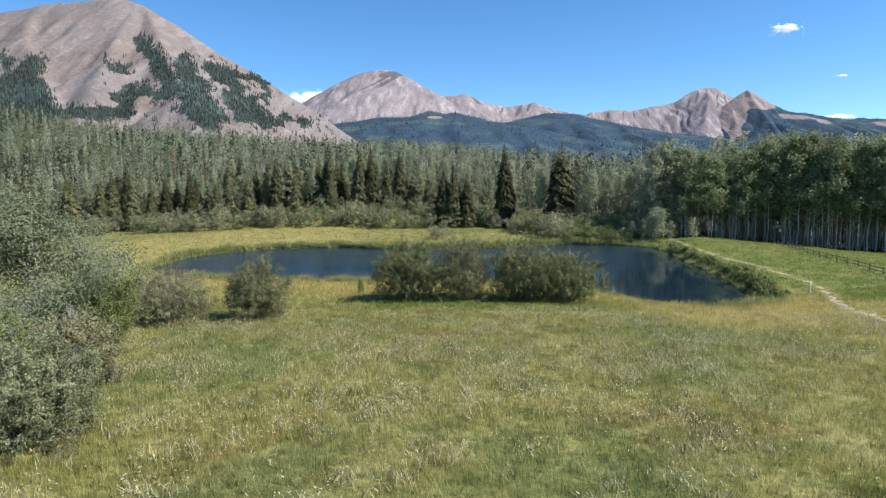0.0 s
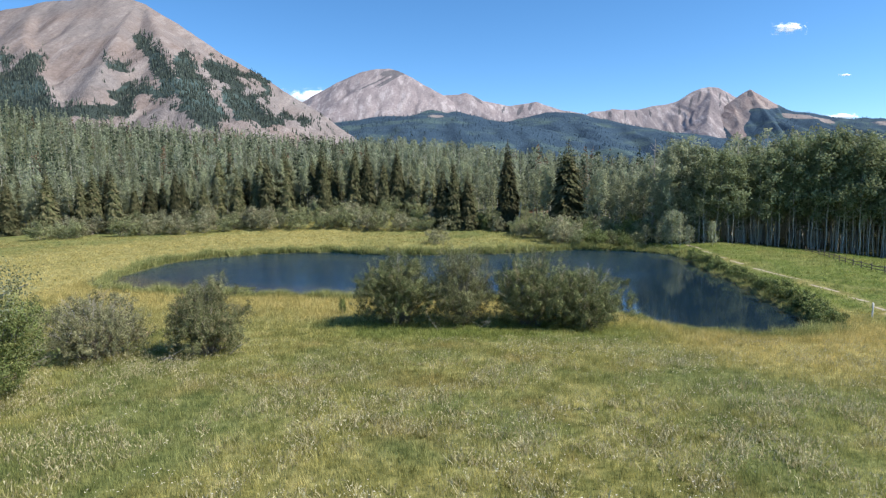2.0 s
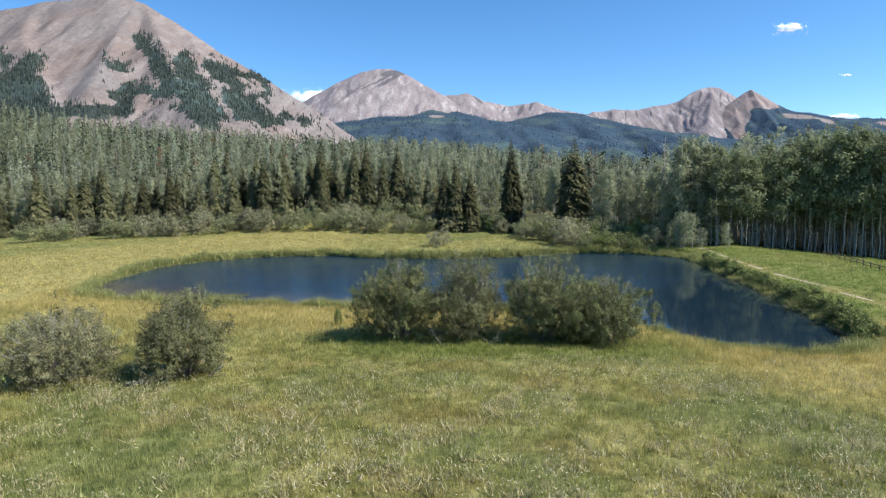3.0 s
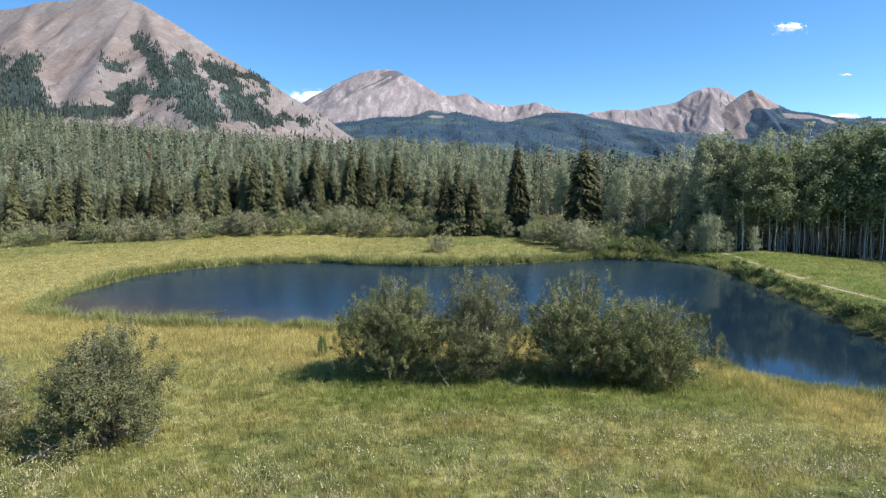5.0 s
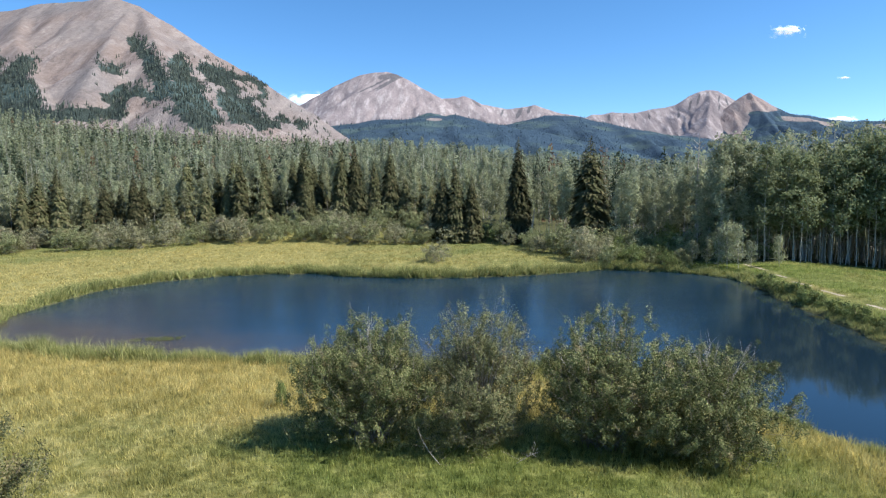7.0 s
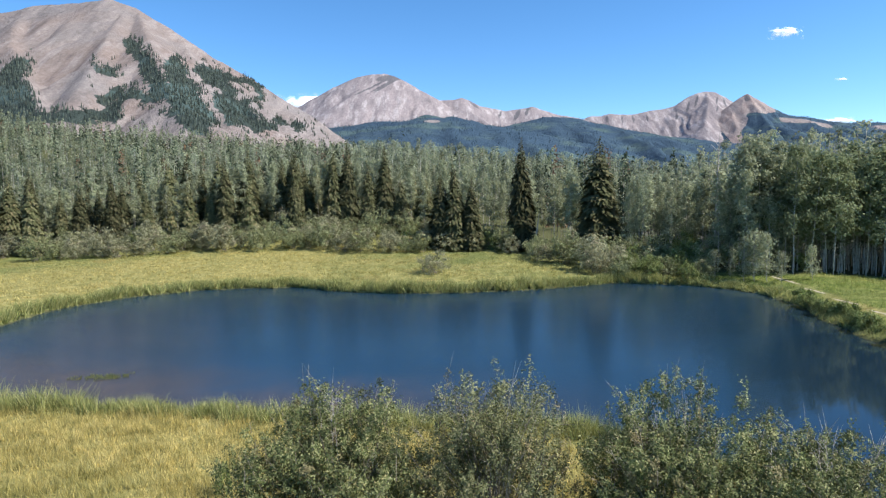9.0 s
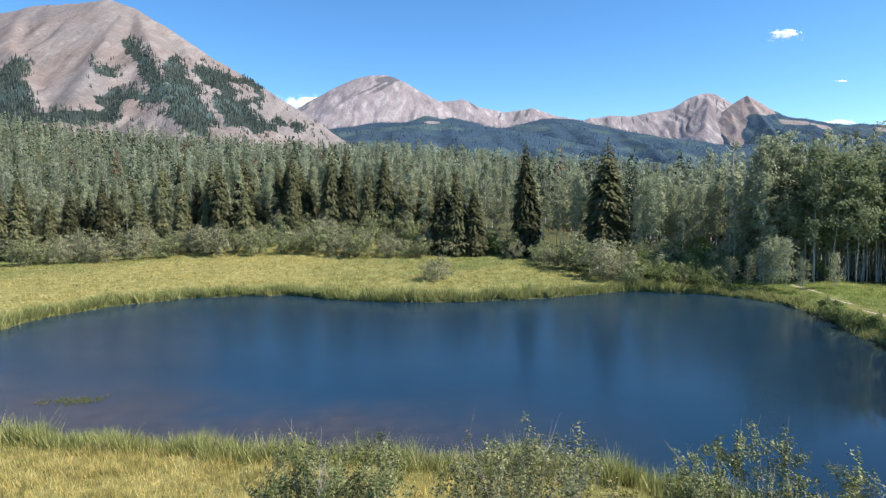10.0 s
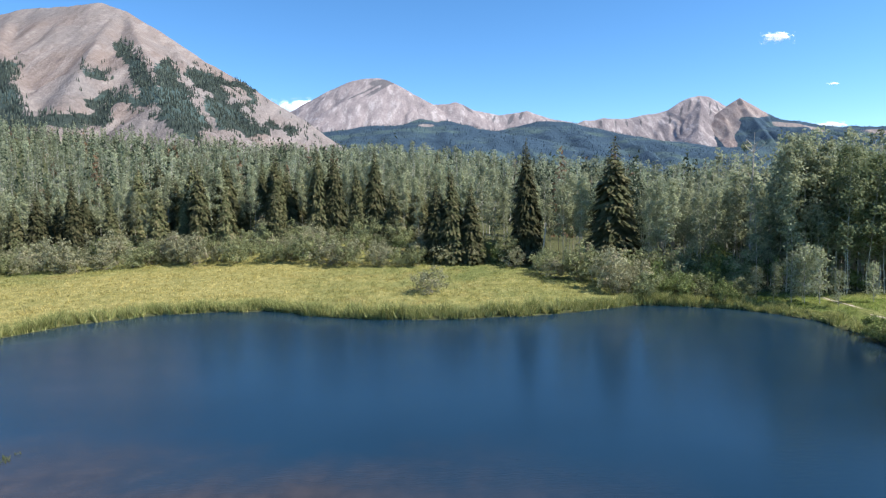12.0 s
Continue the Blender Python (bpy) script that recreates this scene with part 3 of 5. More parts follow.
CREST_RIGHT = [(969, 4300, 531), (1048, 4300, 561), (1128, 4300, 560), (1187, 4300, 578), (1247, 4300, 570), (1366, 4300, 568), (1445, 4300, 590), (1564, 4300, 604),
               (1643, 4300, 626), (1721, 4300, 676), (1799, 4300, 710), (1858, 4300, 720), (1917, 4300, 712), (1978, 4300, 684), (2038, 4300, 644), (2160, 4300, 572)]
CREST_TWIN = [(1680, 4000, 410), (1752, 4000, 475), (1824, 4000, 536), (1896, 4000, 589), (1950, 4000, 624), (1994, 4000, 649), (2061, 4000, 612), (2136, 4000, 567),
              (2212, 4000, 530), (2268, 4000, 493)]
SPUR_RIGHT = [(1858, 4300, 718), (1800, 4120, 630), (1710, 3950, 515), (1640, 3800, 430)]
RIBS_RIGHT = [[(u, 4300, float(np.interp(u, [p[0] for p in CREST_RIGHT], [p[2] for p in CREST_RIGHT])) - 4), (u - 15 - 20 * (k % 3), 4130, 440 + 18 * (k % 2))]
              for k, u in enumerate((1010, 1075, 1120, 1195, 1240, 1300, 1375, 1420, 1490, 1560, 1625, 1700, 1950, 2010))]
SPUR_TWIN = [(1994, 4000, 648), (1962, 3820, 535), (1930, 3620, 420), (1900, 3450, 330)]
SPUR_TWIN_WEST = [(1896, 4000, 588), (1830, 3850, 490), (1790, 3700, 400)]
mountain("mountain", "pale grey craggy peak with steep rock ribs", [CREST_RIGHT, SPUR_RIGHT] + RIBS_RIGHT, 0.72, (600, 2700), (3500, 4700), 11, 24, GREY_ROCK, below(290), 71, 0.11, 50,
         [(1755, 640, 9, 60, 0.7), (1690, 600, 8, 50, 0.7), (1600, 540, 9, 50, 0.5), (1150, 530, 10, 30, 0.3), (1250, 520, 7, 40, 0.3), (1330, 525, 9, 36, 0.2), (1420, 530, 7, 40, 0.3), (1850, 600, 10, 80, 0.9), (1930, 620, 8, 70, 0.5)])
mountain("mountain", "pointed reddish scree peak above dark forest", [CREST_TWIN, SPUR_TWIN, SPUR_TWIN_WEST], 0.74, (1300, 2800), (3300, 4500), 10, 22, RED_WOODED, twin_woods, 75, 0.10, 50,
         [(1975, 615, 16, 30, 0.6), (1960, 440, 7, 50, 0.1)])
RIDGE_A = [(-640, 2600, 230), (-548, 2600, 301), (-451, 2600, 312), (-330, 2600, 329), (-234, 2600, 335), (-118, 2600, 333), (-93, 2600, 350), (-55, 2600, 361),
           (-36, 2600, 339), (8, 2600, 343), (32, 2600, 352), (104, 2600, 332), (200, 2600, 310), (296, 2600, 296), (393, 2600, 281), (514, 2600, 248),
           (659, 2600, 217), (1100, 2600, 130)]
RIDGE_B = [(276, 3200, 346), (350, 3200, 368), (424, 3200, 399), (513, 3200, 415), (587, 3200, 420), (661, 3200, 416), (750, 3200, 397), (839, 3200, 367),
           (928, 3200, 351), (1226, 3200, 306), (1493, 3200, 270), (1819, 3200, 268), (2115, 3200, 273), (2316, 3200, 276), (2800, 3100, 250)]
RIDGE_C = [(1972, 3850, 425), (2059, 3850, 477), (2111, 3850, 504), (2182, 3850, 492), (2361, 3850, 462), (2468, 3850, 443), (2540, 3850, 435), (2646, 3850, 444),
           (2781, 3850, 431), (3071, 3850, 444), (3700, 3850, 450)]
ridges = [mountain("wooded_ridge", "dark spruce-covered ridge with small clearing, tinted haze blue", [RIDGE_A], 0.28, (-1300, 1500), (1050, 3000), 16, 40, WOODED,
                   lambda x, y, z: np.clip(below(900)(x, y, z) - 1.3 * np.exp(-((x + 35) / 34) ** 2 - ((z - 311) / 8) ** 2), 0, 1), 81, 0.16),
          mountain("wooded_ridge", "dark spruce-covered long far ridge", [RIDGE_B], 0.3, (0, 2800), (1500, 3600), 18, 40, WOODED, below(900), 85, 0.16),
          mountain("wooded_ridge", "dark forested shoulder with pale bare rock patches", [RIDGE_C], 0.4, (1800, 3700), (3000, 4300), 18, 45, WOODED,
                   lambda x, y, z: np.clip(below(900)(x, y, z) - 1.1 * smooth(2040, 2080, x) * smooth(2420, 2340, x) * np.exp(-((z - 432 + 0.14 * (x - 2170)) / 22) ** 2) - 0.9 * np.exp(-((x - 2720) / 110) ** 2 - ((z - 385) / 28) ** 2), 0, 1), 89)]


def cone_trees(name, label, sheet, count, height, seed, needle):
    """Far spruces, a jagged cone each, standing where the slope is wooded."""
    r = np.random.default_rng(seed)
    xs, ys, Z, W = sheet
    j, i = r.integers(0, len(ys) - 1, count * 6), r.integers(0, len(xs) - 1, count * 6)
    keep = (W[j, i] > 0.08 + 0.6 * r.random(len(i))) & (Z[j, i] > 60)
    j, i = j[keep][:count], i[keep][:count]
    step = xs[1] - xs[0]
    a, b = r.random(len(i)), r.random(len(i))
    px, py = xs[i] + a * step, ys[j] + b * step
    pz = (Z[j, i] * (1 - a) + Z[j, i + 1] * a) * (1 - b) + (Z[j + 1, i] * (1 - a) + Z[j + 1, i + 1] * a) * b
    h = height * r.uniform(0.6, 1.3, len(i))
    verts, faces, cols = [], [], []
    ang = np.arange(5) * 2 * math.pi / 5
    base = np.arange(len(i)) * 10
    rad = h * r.uniform(0.13, 0.20, len(i))
    rings = []
    for tier, (z0, z1, k) in enumerate(((0.02, 0.62, 1.0), (0.36, 1.0, 0.66))):
        ring = np.stack([px[:, None] + np.cos(ang + tier) * rad[:, None] * k, py[:, None] + np.sin(ang + tier) * rad[:, None] * k,
                         pz[:, None] + h[:, None] * (z0 + 0.08 * r.random((len(i), 5)))], -1)
        apex = np.stack([px, py, pz + h * z1], -1)[:, None, :]
        rings += [ring, apex]
    V = np.concatenate(rings, 1)          # 12 a tree
    base = np.arange(len(i))[:, None] * 12
    for o in (0, 6):
        for k in range(5):
            faces.append(np.c_[base[:, 0] + o + k, base[:, 0] + o + (k + 1) % 5, base[:, 0] + o + 5])
    T = np.repeat(r.random(len(i)), 12)
    me = fast_mesh(name, V.reshape(-1, 3), np.concatenate(faces), needle, False, np.stack([T, T, T], -1))
    tagged(new(name, me), label, "forest", kind="stuff")


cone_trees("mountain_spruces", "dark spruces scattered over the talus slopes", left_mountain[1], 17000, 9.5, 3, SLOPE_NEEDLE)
# the ridge spruces carry the blue of haze in their needle colour
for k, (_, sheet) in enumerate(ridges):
    cone_trees("ridge_spruces", "dense dark spruce forest on far ridge", sheet, 3400, 9, 11 + k, HAZE_NEEDLE)


# ---- plants ----
def tube(points, radii, sides=5):
    """A tapered tube along points: verts and quads."""
    P = np.array(points, float)
    n = len(P)
    tang = np.gradient(P, axis=0)
    tang /= np.linalg.norm(tang, axis=1)[:, None] + 1e-9
    ref = np.array([1.0, 0.13, 0.07])
    u = np.cross(tang, ref)
    u /= np.linalg.norm(u, axis=1)[:, None] + 1e-9
    w = np.cross(tang, u)
    a = np.arange(sides) * 2 * math.pi / sides
    V = P[:, None, :] + np.array(radii)[:, None, None] * (np.cos(a)[None, :, None] * u[:, None, :] + np.sin(a)[None, :, None] * w[:, None, :])
    f = []
    for i in range(n - 1):
        for k in range(sides):
            f.append((i * sides + k, i * sides + (k + 1) % sides, (i + 1) * sides + (k + 1) % sides, (i + 1) * sides + k))
    return V.reshape(-1, 3), np.array(f)


def join(pieces):
    V, F, o = [], [], 0
    for v, f in pieces:
        V.append(v)
        F.append(f + o)
        o += len(v)
    return np.concatenate(V), np.concatenate(F)


def leaf_quads(r, centres, length, width, lie=0.0, face=None, loose=0.6):
    """Small pointed leaves at random angles; lie: how far they lie flat; face: the ways that they look, loosely."""
    n = len(centres)
    u = r.normal(size=(n, 3))
    u[:, 2] *= 1 - lie
    u /= np.linalg.norm(u, axis=1)[:, None]
    if face is not None:
        look_way = face / (np.linalg.norm(face, axis=1)[:, None] + 1e-9) + loose * r.normal(size=(n, 3))
        look_way /= np.linalg.norm(look_way, axis=1)[:, None]
        u -= look_way * (u * look_way).sum(1)[:, None]
        u /= np.linalg.norm(u, axis=1)[:, None] + 1e-9
        w = np.cross(look_way, u)
    else:
        w = np.cross(u, r.normal(size=(n, 3)))
    w /= np.linalg.norm(w, axis=1)[:, None]
    L, B = (length * r.uniform(0.7, 1.3, n))[:, None] / 2, (width * r.uniform(0.7, 1.3, n))[:, None] / 2
    V = np.stack([centres - u * L - w * B, centres - u * L + w * B, centres + u * L], 1)
    return V.reshape(-1, 3), np.arange(3 * n).reshape(-1, 3)


def aspen_meshes(seed, h, leaves=900, leaf=0.34, low=0.38, radius=2.2, leaf_mat=None, puff=0.6):
    r = np.random.default_rng(seed)
    z = np.linspace(0, 1, 9)
    sway = np.cumsum(r.normal(0, 0.018, (9, 2)), 0) * h * 0.35
    spine = np.c_[sway[:, 0], sway[:, 1], z * h * 0.97]
    pieces = [tube(spine, 0.0036 * h * (1 - 0.85 * z) + 0.014, 5)]
    clumps = []
    for k in range(26):
        t = low + (0.97 - low) * (k + r.random()) / 26
        at = np.array([np.interp(t, z, spine[:, c]) for c in range(3)])
        s = (t - low) / (1 - low)
        reach = radius * (0.45 + 0.9 * math.sin(math.pi * min(1, 0.18 + 0.8 * s))) * r.uniform(0.55, 1.05) * (1 - 0.45 * s)
        a = r.uniform(0, 2 * math.pi)
        tip = at + np.array([math.cos(a) * reach, math.sin(a) * reach, reach * r.uniform(0.25, 0.75)])
        pieces.append(tube([at, (at + tip) / 2 + [0, 0, 0.1], tip], [0.05 * (1.2 - s), 0.03, 0.012], 3))
        clumps += [tip, at * 0.4 + tip * 0.6]
    for k in range(5):                     # dead stubs below the crown
        t = low * r.uniform(0.4, 1.0)
        at = np.array([np.interp(t, z, spine[:, c]) for c in range(3)])
        a = r.uniform(0, 2 * math.pi)
        pieces.append(tube([at, at + np.array([math.cos(a), math.sin(a), 0.2]) * r.uniform(0.4, 1.2)], [0.025, 0.008], 3))
    c = np.array(clumps)
    pick = c[r.integers(0, len(c), leaves)]
    spread = r.normal(size=(leaves, 3)) * puff * np.array([1.0, 1.0, 0.75])
    axis_at = np.stack([np.interp((pick + spread)[:, 2], spine[:, 2], spine[:, c]) for c in (0, 1)], -1)
    outward = np.c_[(pick + spread)[:, :2] - axis_at, np.full(leaves, 0.7 * radius)] + 1.6 * spread
    lv, lf = leaf_quads(r, pick + spread, leaf, leaf * 0.66, -0.2, outward, 0.45)
    tv, tf = join(pieces)
    return fast_mesh("trunk", tv, tf, ASPEN_BARK, True), fast_mesh("crown", lv, lf, leaf_mat or ASPEN_LEAF)


def spruce_meshes(seed, h, spread=0.17, sprays=4200):
    r = np.random.default_rng(seed)
    z = np.linspace(0, 1, 6)
    tv, tf = tube(np.c_[z * 0, z * 0, z * h * 0.98], 0.011 * h * (1 - 0.95 * z) + 0.01, 6)
    t = 1 - np.sqrt(r.random(sprays)) * 0.94
    a = r.uniform(0, 2 * math.pi, sprays)
    tier = np.floor(t * h * 1.3)
    a = a + tier * 1.7
    uneven = 0.75 + 0.5 * value_noise(np.cos(a) * 2 + tier * 3, np.sin(a) * 2 + tier, seed)
    reach = spread * h * (1 - t) ** 0.82 * uneven + 0.12
    s = 0.35 + 0.65 * np.sqrt(r.random(sprays))
    d = np.stack([np.cos(a), np.sin(a)], -1)
    side = np.stack([-d[:, 1], d[:, 0]], -1)
    ln, wd = np.clip(reach * 0.42, 0.22, 0.85), np.clip(reach * 0.16, 0.10, 0.26)
    c = np.c_[d * (reach * s)[:, None], t * h - 0.28 * reach * s + r.normal(0, 0.12, sprays)]
    tip = np.c_[d * ln[:, None], -0.8 * ln + 0.25 * ln * r.normal(size=sprays)]
    sd = np.c_[side * wd[:, None] * 1.25, 0.35 * r.normal(size=sprays) * wd]
    V = np.stack([c - tip * 0.4 + sd, c + tip * 0.6, c - tip * 0.4 - sd], 1).reshape(-1, 3)
    return fast_mesh("trunk", tv, tf, SPRUCE_BARK, True), fast_mesh("crown", V, np.arange(3 * sprays).reshape(-1, 3), SPRUCE_NEEDLE)


def willow_meshes(seed, w, h, leaves, leaf_mat, leaf=0.1, stems=90, bare=0.1, d=None, dead=0, sprays=1500, skirt=-0.5, slim=0.6):
    """A many-stemmed willow: stems fan out from the root and carry leafy sprays that fill a lumpy dome, with bare shoots above."""
    r = np.random.default_rng(seed)
    d = d or w * 0.85
    lump = r.uniform(0, 40, 2)

    def dome(theta, phi, rho):
        swell = 0.52 + 0.92 * fbm(np.cos(phi) * 2.2 * np.sin(theta) + lump[0], np.sin(phi) * 2.2 * np.sin(theta) + np.cos(theta) * 2 + lump[1], 3, seed)
        c = np.cos(theta)
        wide = np.where(c > 0, np.sin(theta), 1.0 + 0.5 * c)      # the skirt falls almost straight to the ground
        return np.stack([rho * swell * wide * np.cos(phi) * w / 2, rho * swell * wide * np.sin(phi) * d / 2,
                         h * (0.40 + np.where(c > 0, 0.60 * swell, 0.66) * rho * c)], -1)

    n_sp = sprays
    n_cl = max(30, sprays // 5)
    th_c = np.arccos(r.uniform(skirt, 1, n_cl))
    ph_c = r.uniform(0, 2 * math.pi, n_cl)
    heart = dome(th_c, ph_c, 0.98 - 0.6 * r.random(n_cl) ** 1.5)
    own = r.integers(0, n_cl, n_sp)
    tip = heart[own] + r.normal(0, 0.055, (n_sp, 3)) * np.array([w, d, h])
    shoot = (r.random(n_sp) < 0.13) & (th_c[own] < 0.95)
    tip[shoot, 2] += h * r.uniform(0.03, 0.15, shoot.sum())
    out_way = tip - np.array([0, 0, 0.25 * h])
    out_way /= np.linalg.norm(out_way, axis=1)[:, None]
    way = 0.55 * out_way + np.array([0, 0, 0.5]) + r.normal(0, 0.35, (n_sp, 3))
    base = tip - way * (0.10 * h * r.uniform(0.6, 1.3, n_sp))[:, None]
    base[:, 2] = np.maximum(base[:, 2], 0.12)
    tip[:, 2] = np.maximum(tip[:, 2], 0.2)
    pieces = []
    for k in range(stems):
        a, q = r.uniform(0, 2 * math.pi), math.sqrt(r.random())
        root = np.array([math.cos(a) * q * w * 0.14, math.sin(a) * q * d * 0.14, -0.05])
        top = base[r.integers(0, n_sp)]
        mid = root * 0.5 + top * 0.5 + np.array([0, 0, 0.08 * h]) + r.normal(0, 0.1, 3)
        t = np.linspace(0, 1, 5)[:, None]
        pieces.append(tube((1 - t) ** 2 * root + 2 * t * (1 - t) * mid + t ** 2 * top, np.linspace(0.032, 0.010, 5) * min(1, h / 4), 3))
    for k in r.choice(n_sp, n_sp // 3, replace=False):
        past = 0.7 if shoot[k] and dead else 0.2
        pieces.append(tube([base[k], tip[k] + (tip[k] - base[k]) * past], [0.011, 0.004], 3))
    leafy_ones = np.nonzero(r.random(n_sp) > bare)[0]
    pick = r.choice(leafy_ones, leaves)
    s = r.random((leaves, 1)) ** 0.8
    c = base[pick] * (1 - s) + tip[pick] * s + r.normal(0, 0.03 + 0.55 * leaf, (leaves, 3))
    c[:, 2] = np.maximum(c[:, 2], 0.06)
    away = c - np.array([0, 0, 0.3 * h])
    face = away / np.linalg.norm(away, axis=1)[:, None] + 1.4 * (c - heart[own[pick]]) / (0.1 * h)
    lv, lf = leaf_quads(r, c, leaf, leaf * slim, 0, face, 0.5)
    shade = 0.35 * r.random((n_sp, 3)) + 0.65 * r.random((n_cl, 3))[own]
    shade[:, 0] = r.random(n_sp)
    sv, sf = join(pieces)
    out = [fast_mesh("stem_clump", sv, sf, WILLOW_BARK, True), fast_mesh("foliage", lv, lf, leaf_mat, False, np.repeat(shade[pick], 3, 0))]
    if dead:
        bare_wood = []
        for k in range(dead):
            a, q = r.uniform(0, 2 * math.pi), r.uniform(0.0, 1.0)
            top = dome(np.array([q * 1.5]), np.array([a]), np.array([r.uniform(0.8, 1.02)]))[0]
            mid = top * np.array([0.45, 0.45, 0.6]) + r.normal(0, 0.15, 3)
            bare_wood.append(tube([top * 0.1, mid, top], [0.020, 0.012, 0.004], 3))
            for b in range(7):
                at = mid + (top - mid) * r.uniform(0.1, 0.9)
                bare_wood.append(tube([at, at + (top - mid) * 0.3 * r.uniform(0.4, 1) + r.normal(0, 0.2, 3)], [0.007, 0.002], 3))
        out.append(fast_mesh("dead_wood", *join(bare_wood), DEAD_WOOD, True))
    return out


def plant(name, label, category, meshes, names, m, group=""):
    ob = thing(name, label, category, m, group)
    for nm, me in zip(names, meshes):
        tagged(part(nm, me, ob), kind="stuff" if nm in ("stem_clump", "foliage", "dead_wood") else "")
    return ob


def stand(x, y, turn=0.0, s=1.0, sz=None):
    return Matrix.Translation((x, y, float(gz(x, y)) - 0.05)) @ Matrix.Rotation(turn, 4, "Z") @ Matrix.Diagonal((s, s, sz or s, 1))


# willows of the near meadow: x, y, width, height, leaves, leaf material, label
WILLOWS = [
    (-3.4, 58.6, 8.0, 6.3, 100000, 0.094, WILLOW_LEAF, "tall dense olive willow bush on the near shore"),
    (2.2, 58.2, 6.9, 6.9, 66000, 0.094, WILLOW_OLIVE, "upright greyish willow bush with bare twig tips"),
    (8.1, 57.6, 7.6, 6.3, 94000, 0.094, WILLOW_LEAF, "broad dark olive willow bush by the pond"),
    (12.9, 57.2, 7.8, 5.1, 88000, 0.094, WILLOW_LEAF, "rounded green willow bush at the water's edge"),
    (-15.9, 47.2, 6.5, 5.3, 62000, 0.10, WILLOW_OLIVE, "single olive willow bush with dead twigs below"),
    (-23.0, 46.0, 8.0, 4.6, 40000, 0.11, WILLOW_GREY, "sparse grey-brown willow bush, half leafless"),
    (-23.5, 36.5, 6.8, 6.0, 42000, 0.135, WILLOW_GREEN, "leafy green willow bush in a thicket"),
    (-18.8, 26.5, 5.4, 4.0, 26000, 0.12, WILLOW_GREY, "twiggy brown willow bush with dry stems"),
    (-15.6, 18.0, 6.2, 4.3, 70000, 0.10, WILLOW_SILVER, "silvery grey-green willow bush in the meadow"),
    (-19.5, 21.5, 5.4, 4.8, 32000, 0.135, WILLOW_GREEN, "dense green willow bush in a thicket"),
]
for k, (x, y, w, h, count, leaf, leaf_mat, label) in enumerate(WILLOWS):
    plant("willow_bush", label, "bush", willow_meshes(100 + k, w, h, count, leaf_mat, leaf, 90, 0.08 if leaf_mat is not WILLOW_GREY else 0.35, dead=70 if leaf_mat is WILLOW_GREY else 26, sprays=1500, skirt=-0.52, slim=0.54), ("stem_clump", "foliage", "dead_wood"), stand(x, y, k * 1.3), "willows of the near meadow")
plant("aspen_tree", "young silvery aspen tree rising from the thicket", "tree", aspen_meshes(301, 9.6, 44000, 0.14, 0.04, 4.6, SILVER_LEAF, 0.75), ("trunk", "crown"), stand(-23.0, 31.0), "thicket")

# willows behind the pond
r_far = np.random.default_rng(23)
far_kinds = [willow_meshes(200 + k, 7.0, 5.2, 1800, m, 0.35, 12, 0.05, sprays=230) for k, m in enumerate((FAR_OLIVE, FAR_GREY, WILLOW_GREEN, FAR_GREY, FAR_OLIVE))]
far_labels = ("olive willow bush behind the pond", "grey-brown twiggy willow bush behind the pond", "fresh green willow bush behind the pond",
              "grey-brown twiggy willow bush behind the pond", "olive willow bush behind the pond")


def far_willow(x, y, s, k, turn):
    plant("willow_bush", far_labels[k], "bush", far_kinds[k], ("stem_clump", "foliage", "dead_wood"), stand(x, y, turn, s, s * float(r_far.uniform(0.85, 1.1))), "willows behind the pond")


def meadow_back(x):
    """Where the far meadow ends and the willows begin."""
    return np.interp(x, [-110, -75, -50, -25, -8, 3, 12, 20, 30, 38], [150, 163, 169, 167, 163, 164, 166, 143, 133, 127])


far_willow(-1.0, 137.0, 0.8, 1, 0.4)
x = -100.0
while x < 40:
    start = float(meadow_back(x))
    for row in range(4):
        y = start + row * 5.0 + float(r_far.uniform(-1.5, 1.5)) + 1.5
        if y < float(back_edge(x)) + 3 and not (abs(x + 90) < 5 and row < 2) and r_far.random() < 0.88:
            far_willow(x + float(r_far.uniform(-1.5, 1.5)), y, float(r_far.uniform(0.68, 1.28)), int(r_far.choice(5, p=[0.3, 0.22, 0.08, 0.2, 0.2])), float(r_far.uniform(0, 6)))
    x += 4.4

# ---- the woods ----
right_kinds = [aspen_meshes(440 + k, 20.0, 2200, 0.40, 0.26 + 0.03 * k, 2.5, DEEP_LEAF, 0.56) for k in range(5)]
leafy_kinds = [aspen_meshes(420 + k, 20.0, 1450, 0.40, 0.26 + 0.06 * (k % 3), 1.7, None, 0.46) for k in range(6)]
spruce_kinds = [spruce_meshes(450 + k, 20.0, 0.15 + 0.02 * (k % 3), 3400) for k in range(4)]
taken = []


def free(x, y, gap):
    return all((x - a) ** 2 + (y - b) ** 2 > gap * gap for a, b in taken)


def plant_aspen(x, y, h, r, kinds=None):
    s = h / 20.0
    kinds = kinds or leafy_kinds
    taken.append((x, y))
    plant("aspen_tree", "slender aspen with pale trunk and grey-green crown", "tree", kinds[int(r.integers(0, len(kinds)))], ("trunk", "crown"),
          stand(x, y, float(r.uniform(0, 6)), s * float(r.uniform(0.9, 1.15)), s), "aspens of the front wood")


def plant_spruce(x, y, h, r, wide=1.0):
    s = h / 20.0
    taken.append((x, y))
    plant("spruce_tree", "tall dark green conical spruce", "tree", spruce_kinds[int(r.integers(0, 4))], ("trunk", "crown"),
          stand(x, y, float(r.uniform(0, 6)), s * wide, s), "spruces of the front wood")


